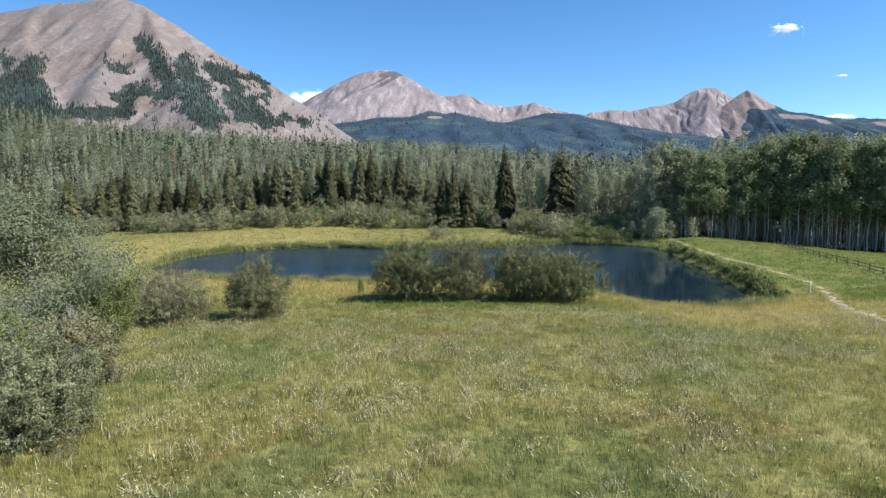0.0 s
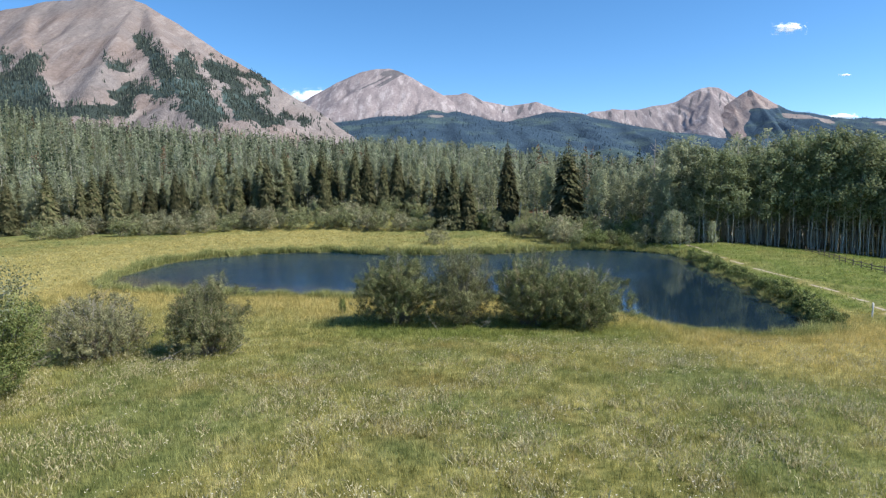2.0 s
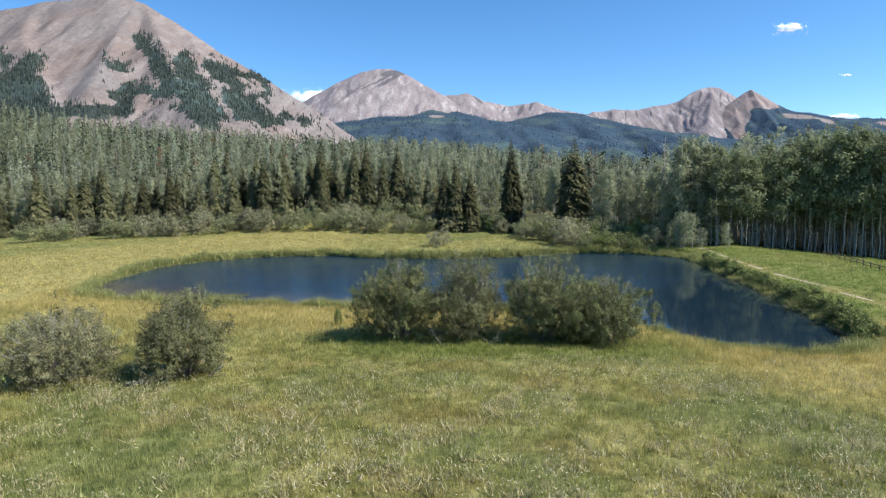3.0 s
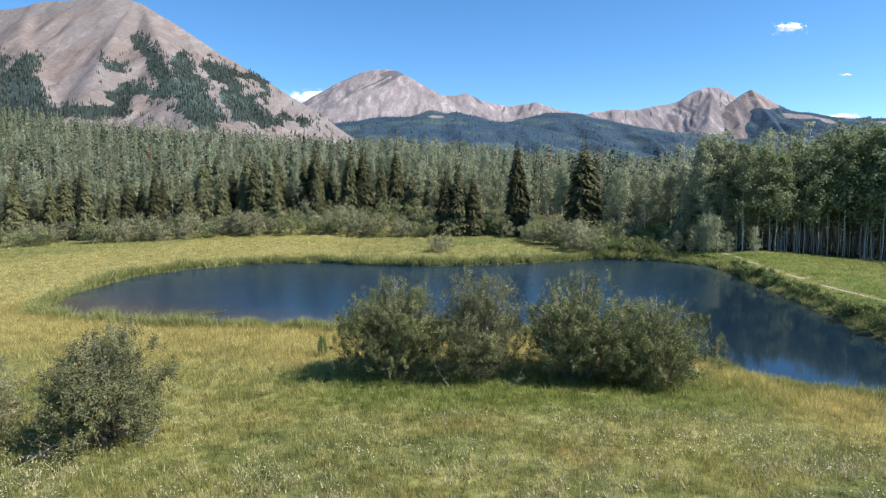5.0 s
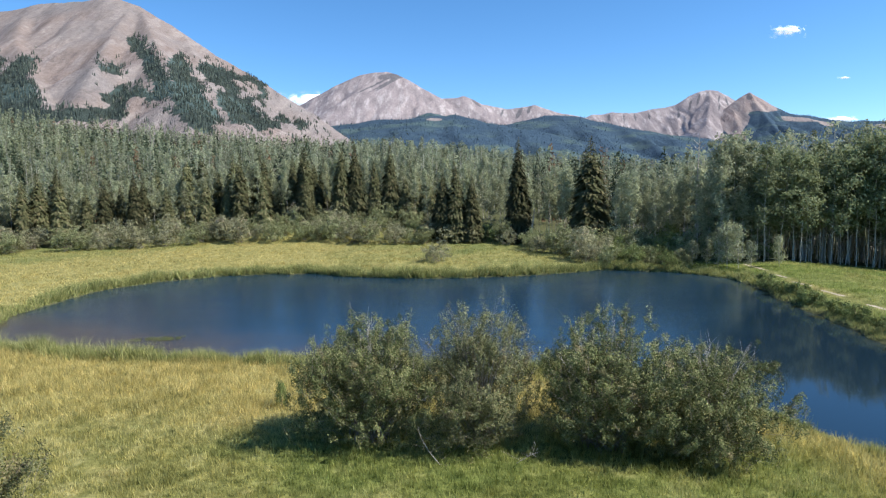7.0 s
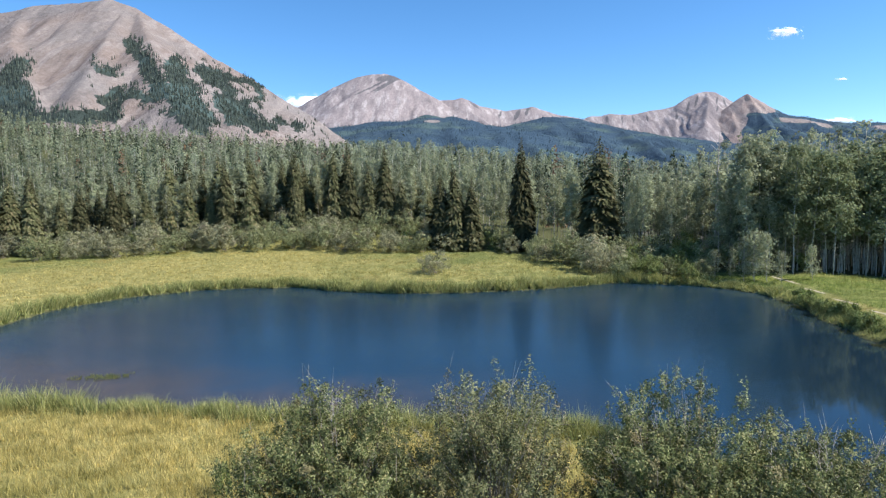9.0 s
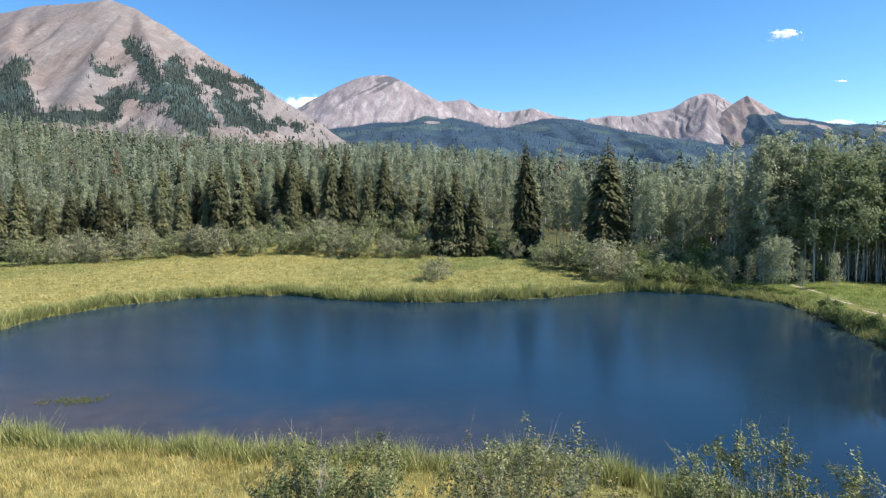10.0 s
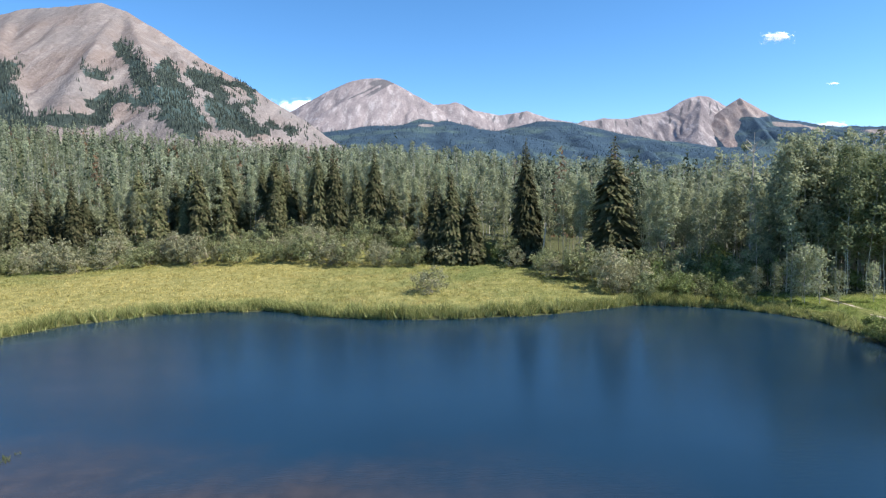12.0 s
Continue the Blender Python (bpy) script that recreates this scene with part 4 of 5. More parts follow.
r_wood = np.random.default_rng(77)
SPRUCES = [(17.4, 166, 24.3, 1.0), (31.6, 157, 23.5, 1.55), (6.8, 166, 15.5, 1.2), (3.2, 167, 17.5, 1.2), (0.2, 168, 16.5, 1.2), (-90, 170, 17, 1.1), (-101, 173, 17, 1.0), (-88, 177, 14, 1.1),
           (-84, 178, 16, 1.1), (-77, 179, 18, 1.0), (-69, 179, 13, 1.2), (-59.5, 180, 15, 1.3), (-55, 182, 14, 1.1), (-51, 181, 20, 1.05), (-45, 180, 14, 1.2), (-34.5, 181, 13.5, 1.2),
           (-26, 185, 20, 1.0), (-22.5, 185, 21, 1.0), (-17.5, 185, 16, 1.1), (-13.5, 186, 20, 0.95), (-109, 171, 18, 1.1), (-118, 168, 17, 1.1), (38, 140, 3.6, 1.6), (36, 133, 3, 1.6)]
for x, y, h, wide in SPRUCES:
    plant_spruce(x, y, h, r_wood, wide)


def hides_spruce(x, y):
    """Whether a tree at x, y would stand before one of the spruces as seen across the pond."""
    if any(abs(x - a) < 2.4 and y < b + 1 for a, b, _, _ in SPRUCES):
        return True
    return any(y < b and a * (y - 50) / (b - 50) - 3.2 < x < a * y / b + 3.2 for a, b, _, _ in SPRUCES[:5])


tries = 0
while len(taken) < 370 and tries < 6000:
    tries += 1
    if r_wood.random() < 0.32:
        x = 50 + 62 * float(r_wood.random())
        y = float(back_edge(x)) + 10 * float(r_wood.random())
        if free(x, y, 1.4):
            plant_aspen(x, y, float(r_wood.uniform(15.5, 20) + 5 * smooth(56, 80, x)), r_wood, right_kinds)
    else:
        x = float(r_wood.uniform(-135, 50))
        y = float(back_edge(x)) + 26 * float(r_wood.random()) ** 1.3
        if free(x, y, 2.2) and not hides_spruce(x, y):
            if r_wood.random() < (0.24 if x < -15 else 0.05 if x < 8 else 0.0):
                plant_spruce(x, y, float(r_wood.uniform(12, 21)), r_wood, float(r_wood.uniform(0.95, 1.3)))
            else:
                plant_aspen(x, y, float(r_wood.uniform(12, 18) if x < -25 else r_wood.uniform(12.5, 18)), r_wood, leafy_kinds)


def deep_forest(name, label, count, pick, height, leaf, leaves, spruce_share, seed, spruce=False):
    """The wood behind the front trees: each tree a trunk and a loose crown, all in one mesh."""
    r = np.random.default_rng(seed)
    x, y = pick(r, count)
    z = gz(x, y)
    conifer = r.random(len(x)) < spruce_share(x, y)
    sel = conifer if spruce else ~conifer
    x, y, z = x[sel], y[sel], z[sel]
    n = len(x)
    h = (height(x, y) if callable(height) else height) * r.uniform(0.55, 1.2, n)
    tint_v = r.random(n)
    t = r.random((n, leaves))
    a = r.uniform(0, 2 * math.pi, (n, leaves))
    if spruce:
        t = 1 - np.sqrt(t) * 0.95
        rad = 0.15 * h[:, None] * (1 - t) ** 0.85 * (0.55 + 0.55 * r.random((n, leaves))) + 0.1
        c = np.stack([x[:, None] + np.cos(a) * rad, y[:, None] + np.sin(a) * rad, z[:, None] + t * h[:, None] - 0.2 * rad], -1).reshape(-1, 3)
        V, F = leaf_quads(r, c, leaf * 1.2, leaf * 0.6, 0, np.stack([np.cos(a), np.sin(a), 0.5 + 0 * t], -1).reshape(-1, 3), 0.4)
    else:
        low, puffs = 0.30, 9
        pt = (np.arange(puffs)[None, :] + r.random((n, puffs))) / puffs
        pa = r.uniform(0, 2 * math.pi, (n, puffs))
        pr = r.uniform(0.7, 1.35, n)[:, None] * np.sin(np.pi * np.clip(0.22 + 0.72 * pt, 0, 1)) ** 0.8 * np.sqrt(r.random((n, puffs)))
        k = r.integers(0, puffs, (n, leaves))
        row = np.arange(n)[:, None]
        size = r.uniform(0.75, 1.25, (n, puffs))
        off = r.normal(size=(n, leaves, 3))
        off *= (0.55 + 0.45 * r.random((n, leaves)))[..., None] / (np.linalg.norm(off, axis=2)[..., None] + 1e-9) * size[row, k][..., None]
        off[..., 2] *= 1.15
        c = np.stack([x[:, None] + np.cos(pa[row, k]) * pr[row, k], y[:, None] + np.sin(pa[row, k]) * pr[row, k], z[:, None] + h[:, None] * (low + (0.96 - low) * pt[row, k])], -1) + off
        face = off + 0.55 * np.stack([np.cos(pa[row, k]), np.sin(pa[row, k]), 0.8 + 0 * t], -1)
        V, F = leaf_quads(r, c.reshape(-1, 3), leaf * 1.05, leaf * 0.72, 0, face.reshape(-1, 3), 0.4)
    T = np.repeat(tint_v, leaves * 3)
    me = fast_mesh(name, V, F, SPRUCE_NEEDLE_FAR if spruce else ASPEN_LEAF_FAR, False, np.stack([T, T, T], -1))
    tagged(new(name, me), label, "forest", kind="stuff")
    if not spruce:
        # trunks: three-sided, tapered
        ang = np.arange(3) * 2 * math.pi / 3
        x, y, z, h, tint_v = (v[: (len(v) if leaves > 100 else len(v) // 2)] for v in (x, y, z, h, tint_v))
        n = len(x)
        lo = np.stack([x[:, None] + 0.13 * np.cos(ang), y[:, None] + 0.13 * np.sin(ang), np.repeat(z[:, None] - 0.1, 3, 1)], -1)
        hi = np.stack([x[:, None] + 0.05 * np.cos(ang) + 0.02 * h[:, None] * (tint_v[:, None] - 0.5), y[:, None] + 0.05 * np.sin(ang), np.repeat((z + 0.93 * h)[:, None], 3, 1)], -1)
        V = np.concatenate([lo, hi], 1).reshape(-1, 3)
        b = np.arange(n)[:, None] * 6
        F = np.concatenate([np.c_[b + k, b + (k + 1) % 3, b + 3 + (k + 1) % 3, b + 3 + k] for k in range(3)])
        tagged(new(name + "_trunks", fast_mesh(name + "_trunks", V, F, ASPEN_BARK, True)), "pale aspen trunks deep in the wood", "forest", kind="stuff")


def pick_hill(lo, hi):
    def pick(r, count):
        y = np.sqrt(r.uniform(lo ** 2, hi ** 2, count))
        x = y * r.uniform(-0.92, 0.62, count)
        keep = (y > back_edge(np.clip(x, -160, 40)) + 14) & ~((x > 35) & (y < 130))
        return x[keep], y[keep]
    return pick


def pick_right(r, count):
    x = r.uniform(47, 150, count)
    return x, back_edge(x) + 4 + 65 * r.random(count) ** 1.3


hill_share = lambda x, y: np.clip(0.13 - 0.0009 * x + 2.2 * (fbm(x / 45, y / 45, 3, 91) - 0.5), 0.03, 0.75)
few = lambda x, y: 0.03 + 0 * x
deep_forest("hill_aspens", "grey-green aspen forest rising behind the pond", 1400, pick_hill(188, 330), 19, 0.56, 210, hill_share, 5)
deep_forest("hill_spruces", "dark spruces among the aspen forest", 1500, pick_hill(188, 330), 20.5, 0.95, 190, hill_share, 5, True)
deep_forest("hill_aspens", "grey-green aspen forest on the far slope", 3800, pick_hill(320, 760), 18, 0.95, 84, hill_share, 6)
deep_forest("hill_spruces", "dark spruces on the far slope", 3800, pick_hill(320, 760), 19, 1.5, 60, hill_share, 6, True)
deep_forest("wood_aspens", "dense aspen wood beside the pond", 1250, pick_right, lambda x, y: 14.5 + 8.0 * smooth(54, 74, x), 0.72, 130, few, 8)


# single trees and saplings about the pond's far corner
for x, y, h in [(47.6, 131.0, 20.5), (49.6, 131.6, 22), (51.6, 132.4, 22.5), (48.8, 134.6, 22), (51.2, 135.4, 22), (53.4, 131.0, 21)]:
    plant_aspen(x, y, h, r_wood, leafy_kinds)
for k in range(16):                       # the gap between the tall spruce and the corner
    plant_aspen(36.0 + 1.25 * k + float(r_wood.uniform(-0.8, 0.8)), 146.0 + 5.0 * (k % 4) + float(r_wood.uniform(-1.5, 1.5)), float(r_wood.uniform(12.5, 16.5)), r_wood, leafy_kinds)
sapling = aspen_meshes(330, 6.0, 1000, 0.22, 0.16, 1.1, None, 0.35)
for x, y, h in [(45.2, 123.4, 7.5), (46.6, 122.6, 7.0), (44.2, 124.6, 6.5), (43.6, 127.5, 4.8), (52.4, 121.5, 5.0), (47.6, 120.8, 4.4), (41.6, 128.0, 4.4), (45.9, 124.9, 6.0)]:
    plant("aspen_sapling", "young aspen sapling at the pond's corner", "tree", sapling, ("trunk", "crown"), stand(x, y, x, h / 6.0), "aspen saplings")


def snag(x, y, h):
    r = np.random.default_rng(9)
    pieces = [tube([(0, 0, 0), (0.1, 0.1, h * 0.5), (0.3, -0.1, h)], [0.22, 0.15, 0.03], 6)]
    for k in range(14):
        z, a = h * r.uniform(0.5, 0.97), r.uniform(0, 6.28)
        reach = r.uniform(0.6, 2.0)
        p = np.array([0.2, 0, z])
        q = p + [math.cos(a) * reach, math.sin(a) * reach, reach * 0.8]
        pieces.append(tube([p, (p + q) / 2 - [0, 0, 0.1], q], [0.06, 0.04, 0.012], 3))
    ob = thing("dead_tree", "bare white dead aspen standing in the wood", "tree", stand(x, y))
    part("trunk", fast_mesh("trunk", *join(pieces), DEAD_WOOD, True), ob)


snag(47.0, 140.0, 22)
plant("willow_bush", "bushy green willow at the far corner of the pond", "bush", far_kinds[2], ("stem_clump", "foliage"), stand(37.3, 127.5, 1, 0.62), "willows behind the pond")

for x, y, k, sc in [(28.8, 131.4, 0, 0.8), (32.0, 131.0, 2, 0.75), (34.6, 130.6, 4, 0.7), (40.2, 129.0, 0, 0.7), (30.5, 135.0, 2, 0.9), (34.0, 134.5, 0, 0.9), (38.0, 133.0, 2, 0.9), (41.5, 133.5, 0, 0.9),
                   (36.5, 137.5, 0, 1.0), (40.5, 138.0, 2, 1.0), (44.5, 136.5, 0, 1.0), (48.5, 134.5, 2, 0.9), (52.5, 131.5, 0, 0.8), (56.5, 130.5, 2, 0.6), (33.0, 141.0, 4, 1.1), (37.5, 143.5, 0, 1.1), (44.0, 142.0, 2, 1.1), (50.0, 139.0, 0, 1.0), (24.0, 146.0, 4, 1.1), (28.0, 141.5, 1, 1.0), (26.0, 135.5, 1, 0.8)]:
    far_willow(x, y, sc, k, x * 3.0)

# ---- fence, marker post and fallen log ----
FENCE = np.array([(50.0, 58.0), (53.0, 67.5), (54.6, 74.2), (56.0, 79.7), (57.3, 85.7), (59.8, 93.5), (62.4, 100.5), (65.0, 107.0), (67.0, 112.5), (68.4, 119.0)])


def timber(length, radius, seed, ends=0.9):
    r = np.random.default_rng(seed)
    t = np.linspace(0, 1, 4)
    pts = np.c_[r.normal(0, radius * 0.25, 4), r.normal(0, radius * 0.25, 4), t * length]
    v, f = tube(pts, radius * np.linspace(1, ends, 4), 6)
    caps = np.array([[0, 1, 2, 3], [0, 3, 4, 5]])
    return v, np.concatenate([f, caps[:, ::-1], caps + len(v) - 6])


def rail_fence():
    ob = thing("rail_fence", "weathered dark wooden post-and-rail fence", "fence")
    seg = np.linalg.norm(np.diff(FENCE, axis=0), axis=1)
    dist = np.r_[0, np.cumsum(seg)]
    stops = np.arange(0, dist[-1], 3.5)
    px, py = np.interp(stops, dist, FENCE[:, 0]), np.interp(stops, dist, FENCE[:, 1])
    post = fast_mesh("post", *timber(1.2, 0.075, 2), FENCE_WOOD, True)
    rail = fast_mesh("rail", *timber(1.0, 0.055, 3), FENCE_WOOD, True)
    for k, (x, y) in enumerate(zip(px, py)):
        p = part("post", post, ob)
        p.matrix_basis = pose(x, y, float(gz(x, y)) - 0.2, 3 * math.sin(k * 2.1), 3 * math.cos(k * 1.7), 40 * k)
        if k + 1 < len(px):
            for h in (0.36, 0.76):
                a = Vector((x, y, float(gz(x, y)) + h))
                b = Vector((px[k + 1], py[k + 1], float(gz(px[k + 1], py[k + 1])) + h - 0.06 * (k % 2)))
                q = part("rail", rail, ob)
                q.matrix_basis = Matrix.Translation(a) @ (b - a).to_track_quat("Z", "Y").to_matrix().to_4x4() @ Matrix.Diagonal((1, 1, (b - a).length * 1.04, 1))


rail_fence()
marker = thing("marker_post", "weathered white wooden marker post by the footpath", "post", stand(38.9, 59.0))
part("post", fast_mesh("post", *timber(1.4, 0.07, 5), POST_WHITE, True), marker)
part("cap", fast_mesh("cap", *timber(0.05, 0.085, 6), POST_WHITE, True), marker).matrix_basis = pose(0, 0, 1.38)
log = thing("dead_branch", "pale bare dead branch leaning from the thicket", "branch", stand(-25.5, 38.0))
part("limb", fast_mesh("limb", *join([tube([(0, 0, 0), (0.8, 0.3, 3.2), (1.6, 0.4, 5.2), (3.6, 0.5, 6.0)], [0.09, 0.07, 0.06, 0.03], 5)]), DEAD_WOOD, True), log)

def dead_limb(name, label, x, y, points, radii, seed, twigs=5):
    """A bare limb with a few broken twigs, lying or leaning where it fell."""
    r = np.random.default_rng(seed)
    P = np.array(points, float)
    pieces = [tube(P, radii, 5)]
    for k in range(twigs):
        i = r.integers(1, len(P))
        at = P[i - 1] + (P[i] - P[i - 1]) * r.random()
        pieces.append(tube([at, at + r.normal(0, 0.35, 3) + [0, 0, 0.15]], [radii[-1] * 1.2, radii[-1] * 0.4], 3))
    ob = thing(name, label, "branch", stand(x, y), "fallen wood")
    part("limb", fast_mesh("limb", *join(pieces), DEAD_WOOD, True), ob)


dead_limb("dead_branch", "pale dead branch lying below the willow", -18.6, 45.2, [(0, 0, 0.05), (0.9, -0.3, 0.35), (2.0, -0.5, 0.25)], [0.05, 0.04, 0.015], 1)
dead_limb("dead_branch", "pale dead branch lying below the willow", -18.0, 44.6, [(0, 0, 0.05), (0.8, 0.2, 0.5), (1.5, 0.7, 0.9)], [0.045, 0.03, 0.012], 2)
dead_limb("dead_branch", "grey bleached branch poking from the willow", -14.0, 46.2, [(0, 0, 0.1), (0.7, -0.2, 0.8), (1.4, -0.3, 1.1)], [0.04, 0.03, 0.012], 3)
dead_limb("dead_branch", "grey bleached branch leaning out of the willows", 0.2, 55.2, [(0, 0, 0.1), (-0.5, -0.1, 0.8), (-0.8, 0, 1.3), (-1.0, 0.2, 1.7)], [0.018, 0.014, 0.010, 0.004], 4, 12)
dead_limb("dead_branch", "grey bleached branch leaning out of the willows", 3.6, 54.9, [(0, 0, 0.3), (0.5, -0.2, 0.7), (1.0, -0.2, 0.9)], [0.016, 0.012, 0.005], 6, 9)
dead_limb("dead_tree", "white dead aspen trunk leaning at the wood's edge", 19.6, 162.0, [(0, 0, 0), (0.3, 0, 3.5), (0.9, 0, 8.0)], [0.2, 0.17, 0.08], 7, 3)
dead_limb("dead_branch", "bleached log lying on the near bank", 35.2, 62.0, [(0, 0, 0.5), (1.0, 0.2, 0.6), (2.2, 0.3, 0.5)], [0.07, 0.06, 0.04], 8, 2)
stump = thing("tree_stump", "weathered brown tree stump in the sedge", "stump", stand(-12.2, 74.0))
part("bole", fast_mesh("bole", *timber(0.75, 0.26, 9, 0.85), SPRUCE_BARK, True), stump)
part("cut_face", fast_mesh("cut_face", *timber(0.02, 0.2, 10), WILLOW_BARK, True), stump).matrix_basis = pose(0, 0, 0.745)

# ---- clouds ----
def cloud(x, y, z, wide, tall, seed):
    """A far thin cloud: a bulged sheet whose vapour thins out towards its ragged rim."""
    u, v = np.meshgrid(np.linspace(-1, 1, 33), np.linspace(-1, 1, 17))
    bulge = (1 - np.clip(u * u + v * v, 0, 1)) * wide * 0.15
    V = np.stack([x + u * wide / 2, y - bulge, z + v * tall / 2], -1).reshape(-1, 3)
    idx = np.arange(33 * 17).reshape(17, 33)
    F = np.stack([idx[:-1, :-1], idx[:-1, 1:], idx[1:, 1:], idx[1:, :-1]], -1).reshape(-1, 4)
    n = fbm(u * 3.5 + seed, v * 2.2, 5, seed)
    rim = np.clip(1.0 - np.hypot(u, v * (1.0 + 0.35 * (v < 0))), 0, 1)
    body = np.clip(1.25 * rim + 2.2 * (n - 0.55), 0, 1) * np.clip(3.0 * rim, 0, 1)
    T = np.repeat(body.reshape(-1, 1), 3, 1)
    tagged(new("cloud", fast_mesh("cloud", V, F, CLOUD_WHITE, True, T)), "small white fair-weather cloud in a blue sky", "cloud", "clouds", "structure")


cloud(2510, 4500, 1155, 270, 88, 1)
cloud(2920, 4480, 815, 100, 22, 7)
cloud(-1000, 4700, 722, 520, 200, 3)
cloud(2900, 4500, 515, 320, 60, 4)


# ---- grass, sedge and flowers ----
def blades(name, label, x, y, height, width, lean, seed, material=None, per=5, spread=0.12):
    """Tufts of grass at x, y: per blades each, a bent triangle a blade."""
    r = np.random.default_rng(seed)
    n = len(x)
    bx = np.repeat(x, per) + r.normal(0, spread, n * per)
    by = np.repeat(y, per) + r.normal(0, spread, n * per)
    keep = pond_distance(bx, by) > -0.35
    bx, by, hh = bx[keep], by[keep], (np.repeat(height, per) * r.uniform(0.6, 1.25, n * per))[keep]
    bz = gz(bx, by) - 0.03
    m = len(bx)
    a = r.uniform(0, 2 * math.pi, m)
    side = np.stack([np.cos(a), np.sin(a), np.zeros(m)], -1) * ((np.repeat(width + 0 * x, per)[keep]) * r.uniform(0.6, 1.3, m))[:, None]
    tip = np.stack([r.normal(0, lean, m) * hh, r.normal(0, lean, m) * hh, hh], -1)
    P = np.stack([bx, by, bz], -1)
    V = np.stack([P - side, P + side, P + tip], 1).reshape(-1, 3)
    zone = meadow_zone(bx, by) if material is None else r.random(m)
    T = np.repeat(zone, 3)
    me = fast_mesh(name, V, np.arange(3 * m).reshape(-1, 3), material or BLADE, False, np.stack([T, -np.repeat(lushness(bx, by), 3), T * 0], -1))
    tagged(new(name, me), label, "grass", kind="stuff")


def scatter(r, count, xr, yr):
    return r.uniform(*xr, count), r.uniform(*yr, count)


def off_trail(x, y):
    return sample(trail_grid, x, y) > 0.7


r_g = np.random.default_rng(61)
x, y = scatter(r_g, 112000, (-38, 58), (0, 60))
rim = np.clip(np.minimum(np.minimum((x + 38) / 10, (58 - x) / 10), y / 9), 0, 1)
keep = (rim > r_g.random(len(x))) & (pond_distance(x, y) > 0.5) & off_trail(x, y) & (fbm(x * 0.8, y * 0.8, 3, 44) > 0.24) & (np.abs(x) < 12 + 0.85 * (y + 4))
x, y = x[keep], y[keep]
blades("meadow_grass", "green and straw meadow grass with seed heads", x, y, (0.22 + 0.32 * fbm(x * 0.5, y * 0.5, 3, 45)) * (1 - 0.2 * smooth(42, 50, y)), 0.015 + 0.008 * smooth(40, 55, y), 0.3, 1)
x, y = scatter(r_g, 60000, (-50, 36), (50, 92))
d = pond_distance(x, y)
keep = (d > 0.1) & (d < 22) & off_trail(x, y) & (meadow_zone(x, y) > r_g.uniform(0.1, 0.6, len(x)))
x, y, d = x[keep], y[keep], d[keep]
blades("sedge_grass", "tall yellow sedge about the pond", x, y, 0.15 + 0.75 * fbm(x * 0.7, y * 0.7, 3, 46), 0.02, 0.36, 2, spread=0.17)
x, y = scatter(r_g, 24000, (-110, 42), (84, 172))
keep = (pond_distance(x, y) > 0.4) & off_trail(x, y) & (wooded(x, y) < 0.3) & (y < meadow_back(x) + 4)
x, y = x[keep], y[keep]
blades("far_meadow_grass", "yellow-green grass of the far meadow", x, y, 0.08 + 0.62 * fbm(x * 0.45, y * 0.45, 3, 47) ** 1.4, 0.05, 0.45, 3, spread=0.3)
x, y = scatter(r_g, 15000, (36, 100), (50, 137))
keep = (pond_distance(x, y) > 2.5) & off_trail(x, y) & (wooded(x, y) < 0.4) & (x < 26 + 0.78 * y)
x, y = x[keep], y[keep]
blades("bank_grass", "green grass between the footpath and the wood", x, y, 0.12 + 0.4 * fbm(x * 0.3, y * 0.3, 3, 57), 0.045, 0.5, 6, spread=0.3)
# the fringe that overhangs the waterline
away = (shore - shore.mean(0)) / np.linalg.norm(shore - shore.mean(0), axis=1)[:, None]
pick = r_g.integers(0, len(shore), 3000)
p = shore[pick] + away[pick] * (np.abs(r_g.normal(0, 0.75, 3000)) - 0.15)[:, None] + r_g.normal(0, 0.35, (3000, 2))
p = p[~((p[:, 0] > 34) & (p[:, 1] > 57) & (p[:, 1] < 116) & (r_g.random(3000) < 0.75))]
tall = 0.22 + 1.7 * np.clip(fbm(p[:, 0] * 0.5, p[:, 1] * 0.5, 3, 48) - 0.2, 0, 1) * r_g.uniform(0.55, 1.25, len(p))
tall = tall + 0.5 * smooth(90, 78, p[:, 1]) * smooth(22, 12, p[:, 0]) + 0.45 * smooth(98, 108, p[:, 1]) * smooth(36, 28, p[:, 0])
blades("shore_sedge", "green sedge tussocks hanging over the waterline", p[:, 0], p[:, 1], tall, 0.025 + 0.03 * smooth(90, 108, p[:, 1]), 0.38, 4, REED, 34, 0.2)
# rank growth on the bank below the footpath
t = r_g.uniform(0, 1, 2600)
bank = np.array([(34.5, 57), (36.6, 66), (38.6, 77), (41.2, 95), (43.8, 111)])
bx = np.interp(t, np.linspace(0, 1, 5), bank[:, 0]) + r_g.normal(0.5, 0.75, 2600)
by = np.interp(t, np.linspace(0, 1, 5), bank[:, 1]) + r_g.normal(0, 0.8, 2600)
lush = fbm(bx * 0.7, by * 0.7, 3, 52)
blades("bank_growth", "rank green herbs along the pond bank", bx, by, 0.15 + 0.5 * np.clip(lush - 0.3, 0, 1), 0.03, 0.5, 5, REED, 10, 0.22)
low_shrub = willow_meshes(260, 2.4, 1.5, 1500, BANK_LEAF, 0.15, 10, 0.05, sprays=110)
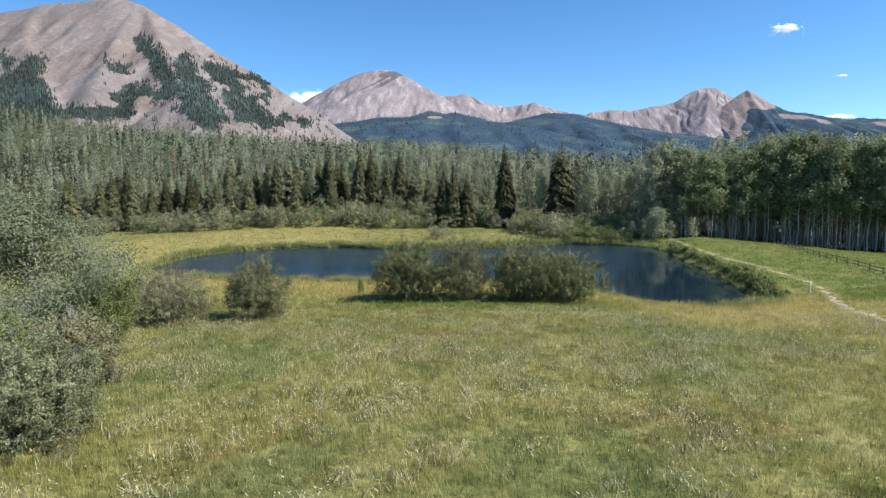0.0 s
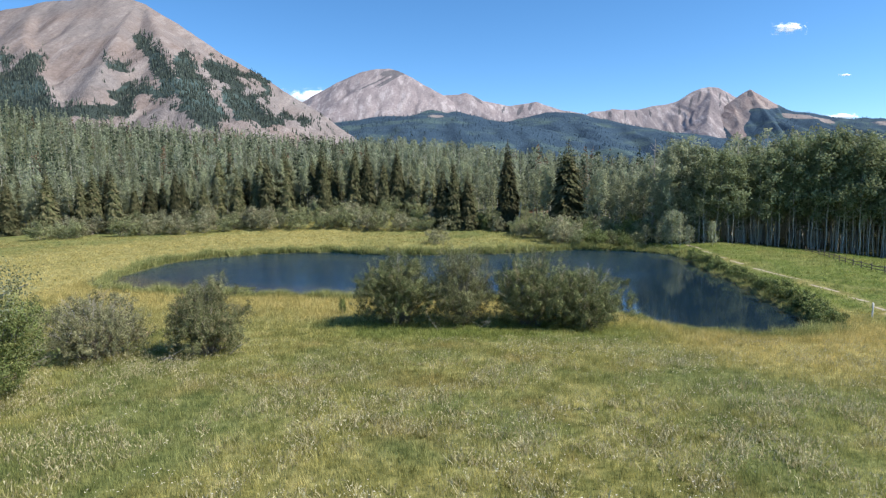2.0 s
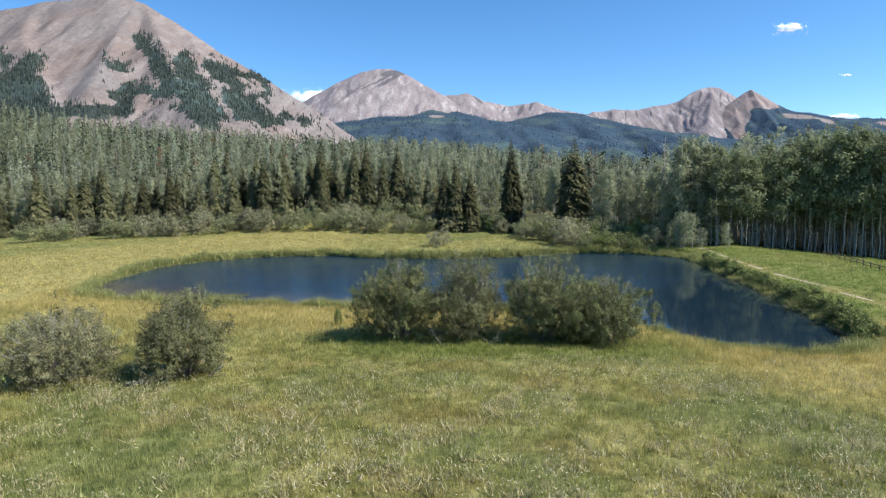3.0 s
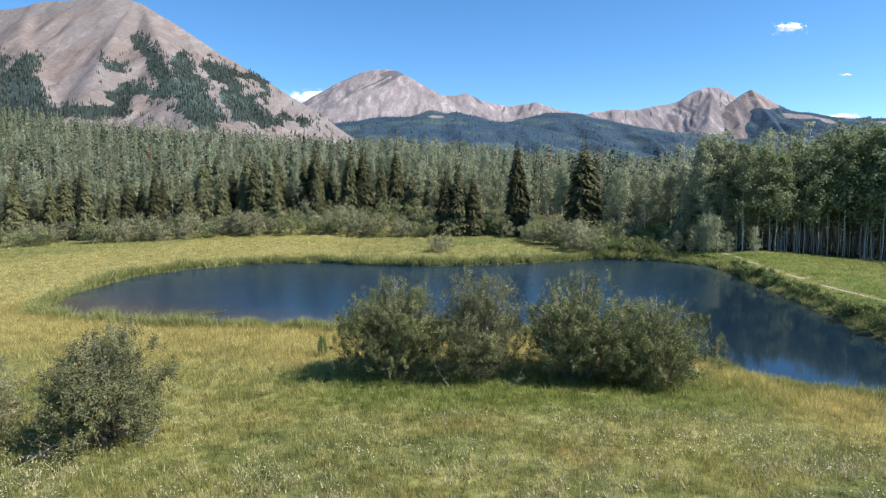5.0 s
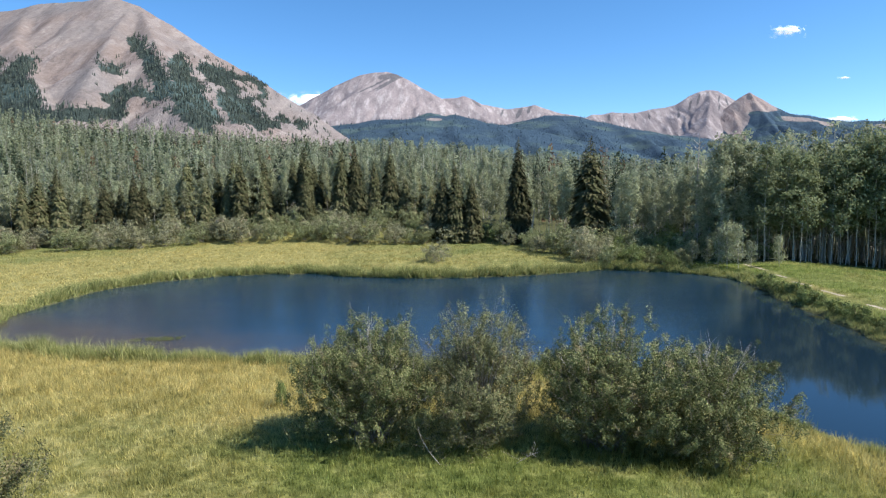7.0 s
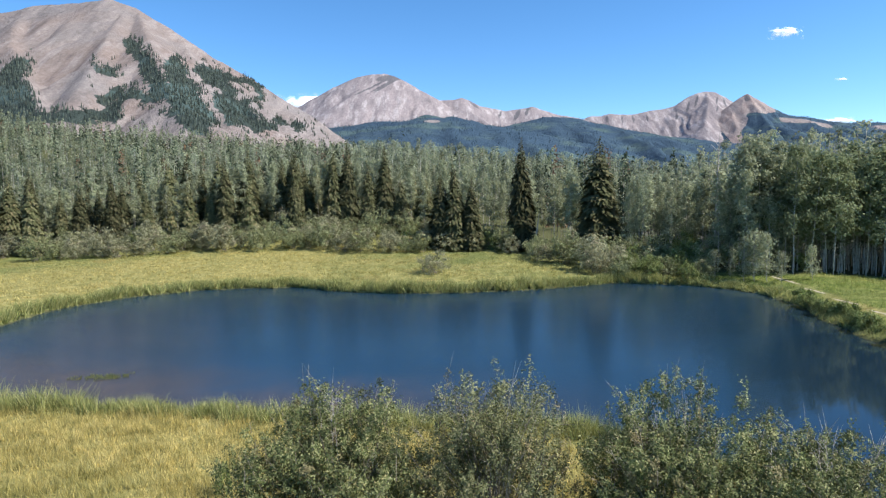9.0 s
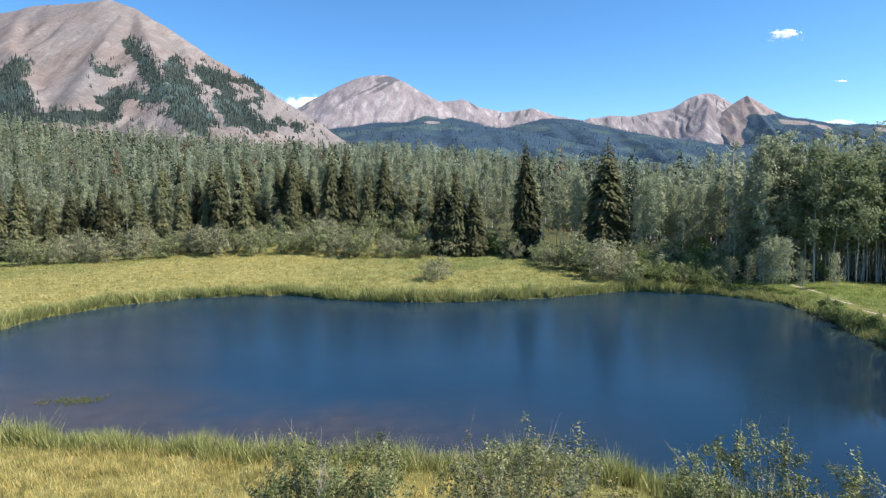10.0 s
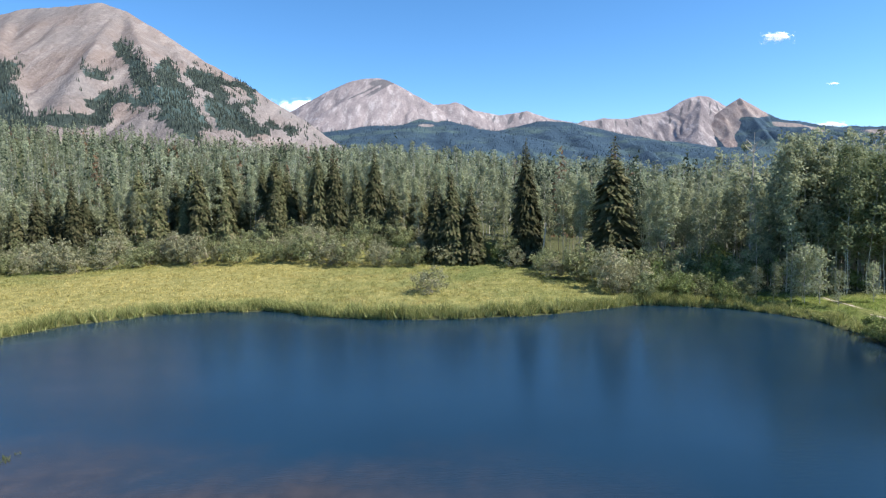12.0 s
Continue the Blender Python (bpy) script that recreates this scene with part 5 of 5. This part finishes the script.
for k in range(64):
    t = (k + 0.5) / 64 + r_g.normal(0, 0.006)
    x = float(np.interp(t, np.linspace(0, 1, 5), bank[:, 0])) + float(r_g.normal(0.2, 0.4))
    y = float(np.interp(t, np.linspace(0, 1, 5), bank[:, 1]))
    plant("low_shrub", "low dark green shrub on the pond bank", "shrub", low_shrub, ("stem_clump", "foliage"), stand(x, y, k * 1.9, float(r_g.choice((0.5, 0.7, 0.85, 1.1)))), "shrubs of the pond bank")
plant("low_shrub", "slender upright young willow in the sedge", "shrub", low_shrub, ("stem_clump", "foliage"), stand(-9.2, 63.5, 0.4, 0.35, 1.25), "shrubs of the pond bank")
# straw seed heads above the grass
x, y = scatter(r_g, 110000, (-26, 50), (7, 50))
keep = (pond_distance(x, y) > 4) & off_trail(x, y) & (fbm(x * 0.3, y * 0.3, 3, 74) + 0.9 * fbm(x * 1.3, y * 1.3, 2, 75) > 1.0) & (np.abs(x) < 12 + 0.85 * (y + 4))
x, y = x[keep], y[keep]
n = len(x)
c = np.stack([x, y, gz(x, y) + r_g.uniform(0.3, 0.6, n)], -1)
V, F = leaf_quads(r_g, c, 0.12, 0.045, -1.5)
T = np.stack([r_g.random(3 * n)] * 3, -1)
tagged(new("seed_heads", fast_mesh("seed_heads", V, F, STRAW, False, T)), "pale straw seed heads above the meadow grass", "grass", kind="stuff")
# pale dry tufts in clumps
x, y = scatter(r_g, 36000, (-28, 52), (6, 44))
keep = (fbm(x * 0.3, y * 0.3, 3, 74) + 0.9 * fbm(x * 1.3, y * 1.3, 2, 75) > 1.03) & (pond_distance(x, y) > 6) & off_trail(x, y) & (np.abs(x) < 12 + 0.85 * (y + 4))
x, y = x[keep][:5500], y[keep][:5500]
blades("dry_tufts", "pale straw grass tufts in the meadow", x, y, 0.22 + 0.2 * fbm(x, y, 2, 76), 0.03, 0.55, 8, STRAW, 7, 0.15)
# white flower heads
x, y = scatter(r_g, 46000, (-22, 46), (8, 47))
keep = (fbm(x * 0.22, y * 0.22, 3, 71) + 0.9 * fbm(x * 1.1, y * 1.1, 2, 72) > 1.14) & (pond_distance(x, y) > 4)
x, y = x[keep][:4200], y[keep][:4200]
c = np.stack([x, y, gz(x, y) + r_g.uniform(0.25, 0.55, len(x))], -1)
s = r_g.uniform(0.014, 0.042, len(x))[:, None, None]
quad = np.array([(1, 0, 0), (0.3, 0.9, 0.15), (-1, 0.1, 0), (-0.2, -0.9, 0.1)])[None]
V = (c[:, None, :] + quad * s).reshape(-1, 3)
tagged(new("yarrow_flowers", fast_mesh("yarrow_flowers", V, np.arange(len(V)).reshape(-1, 4), FLOWER)), "small white yarrow flower heads in the meadow", "flowers", kind="stuff")
# weed standing in the shallow western water
x, y = -26 + r_g.normal(0, 1.2, 60), 84.5 + r_g.normal(0, 0.4, 60)
me_x, me_y = np.repeat(x, 6) + r_g.normal(0, 0.1, 360), np.repeat(y, 6) + r_g.normal(0, 0.1, 360)
tipz = r_g.uniform(0.08, 0.3, 360)
V = np.stack([np.stack([me_x - 0.03, me_y, 0 * tipz - 0.05], -1), np.stack([me_x + 0.03, me_y, 0 * tipz - 0.05], -1), np.stack([me_x + r_g.normal(0, 0.1, 360), me_y, tipz], -1)], 1).reshape(-1, 3)
T = np.full((len(V), 3), 0.3)
tagged(new("pond_weed", fast_mesh("pond_weed", V, np.arange(len(V)).reshape(-1, 3), REED, False, T)), "patch of green weed standing in shallow water", "weed", kind="stuff")
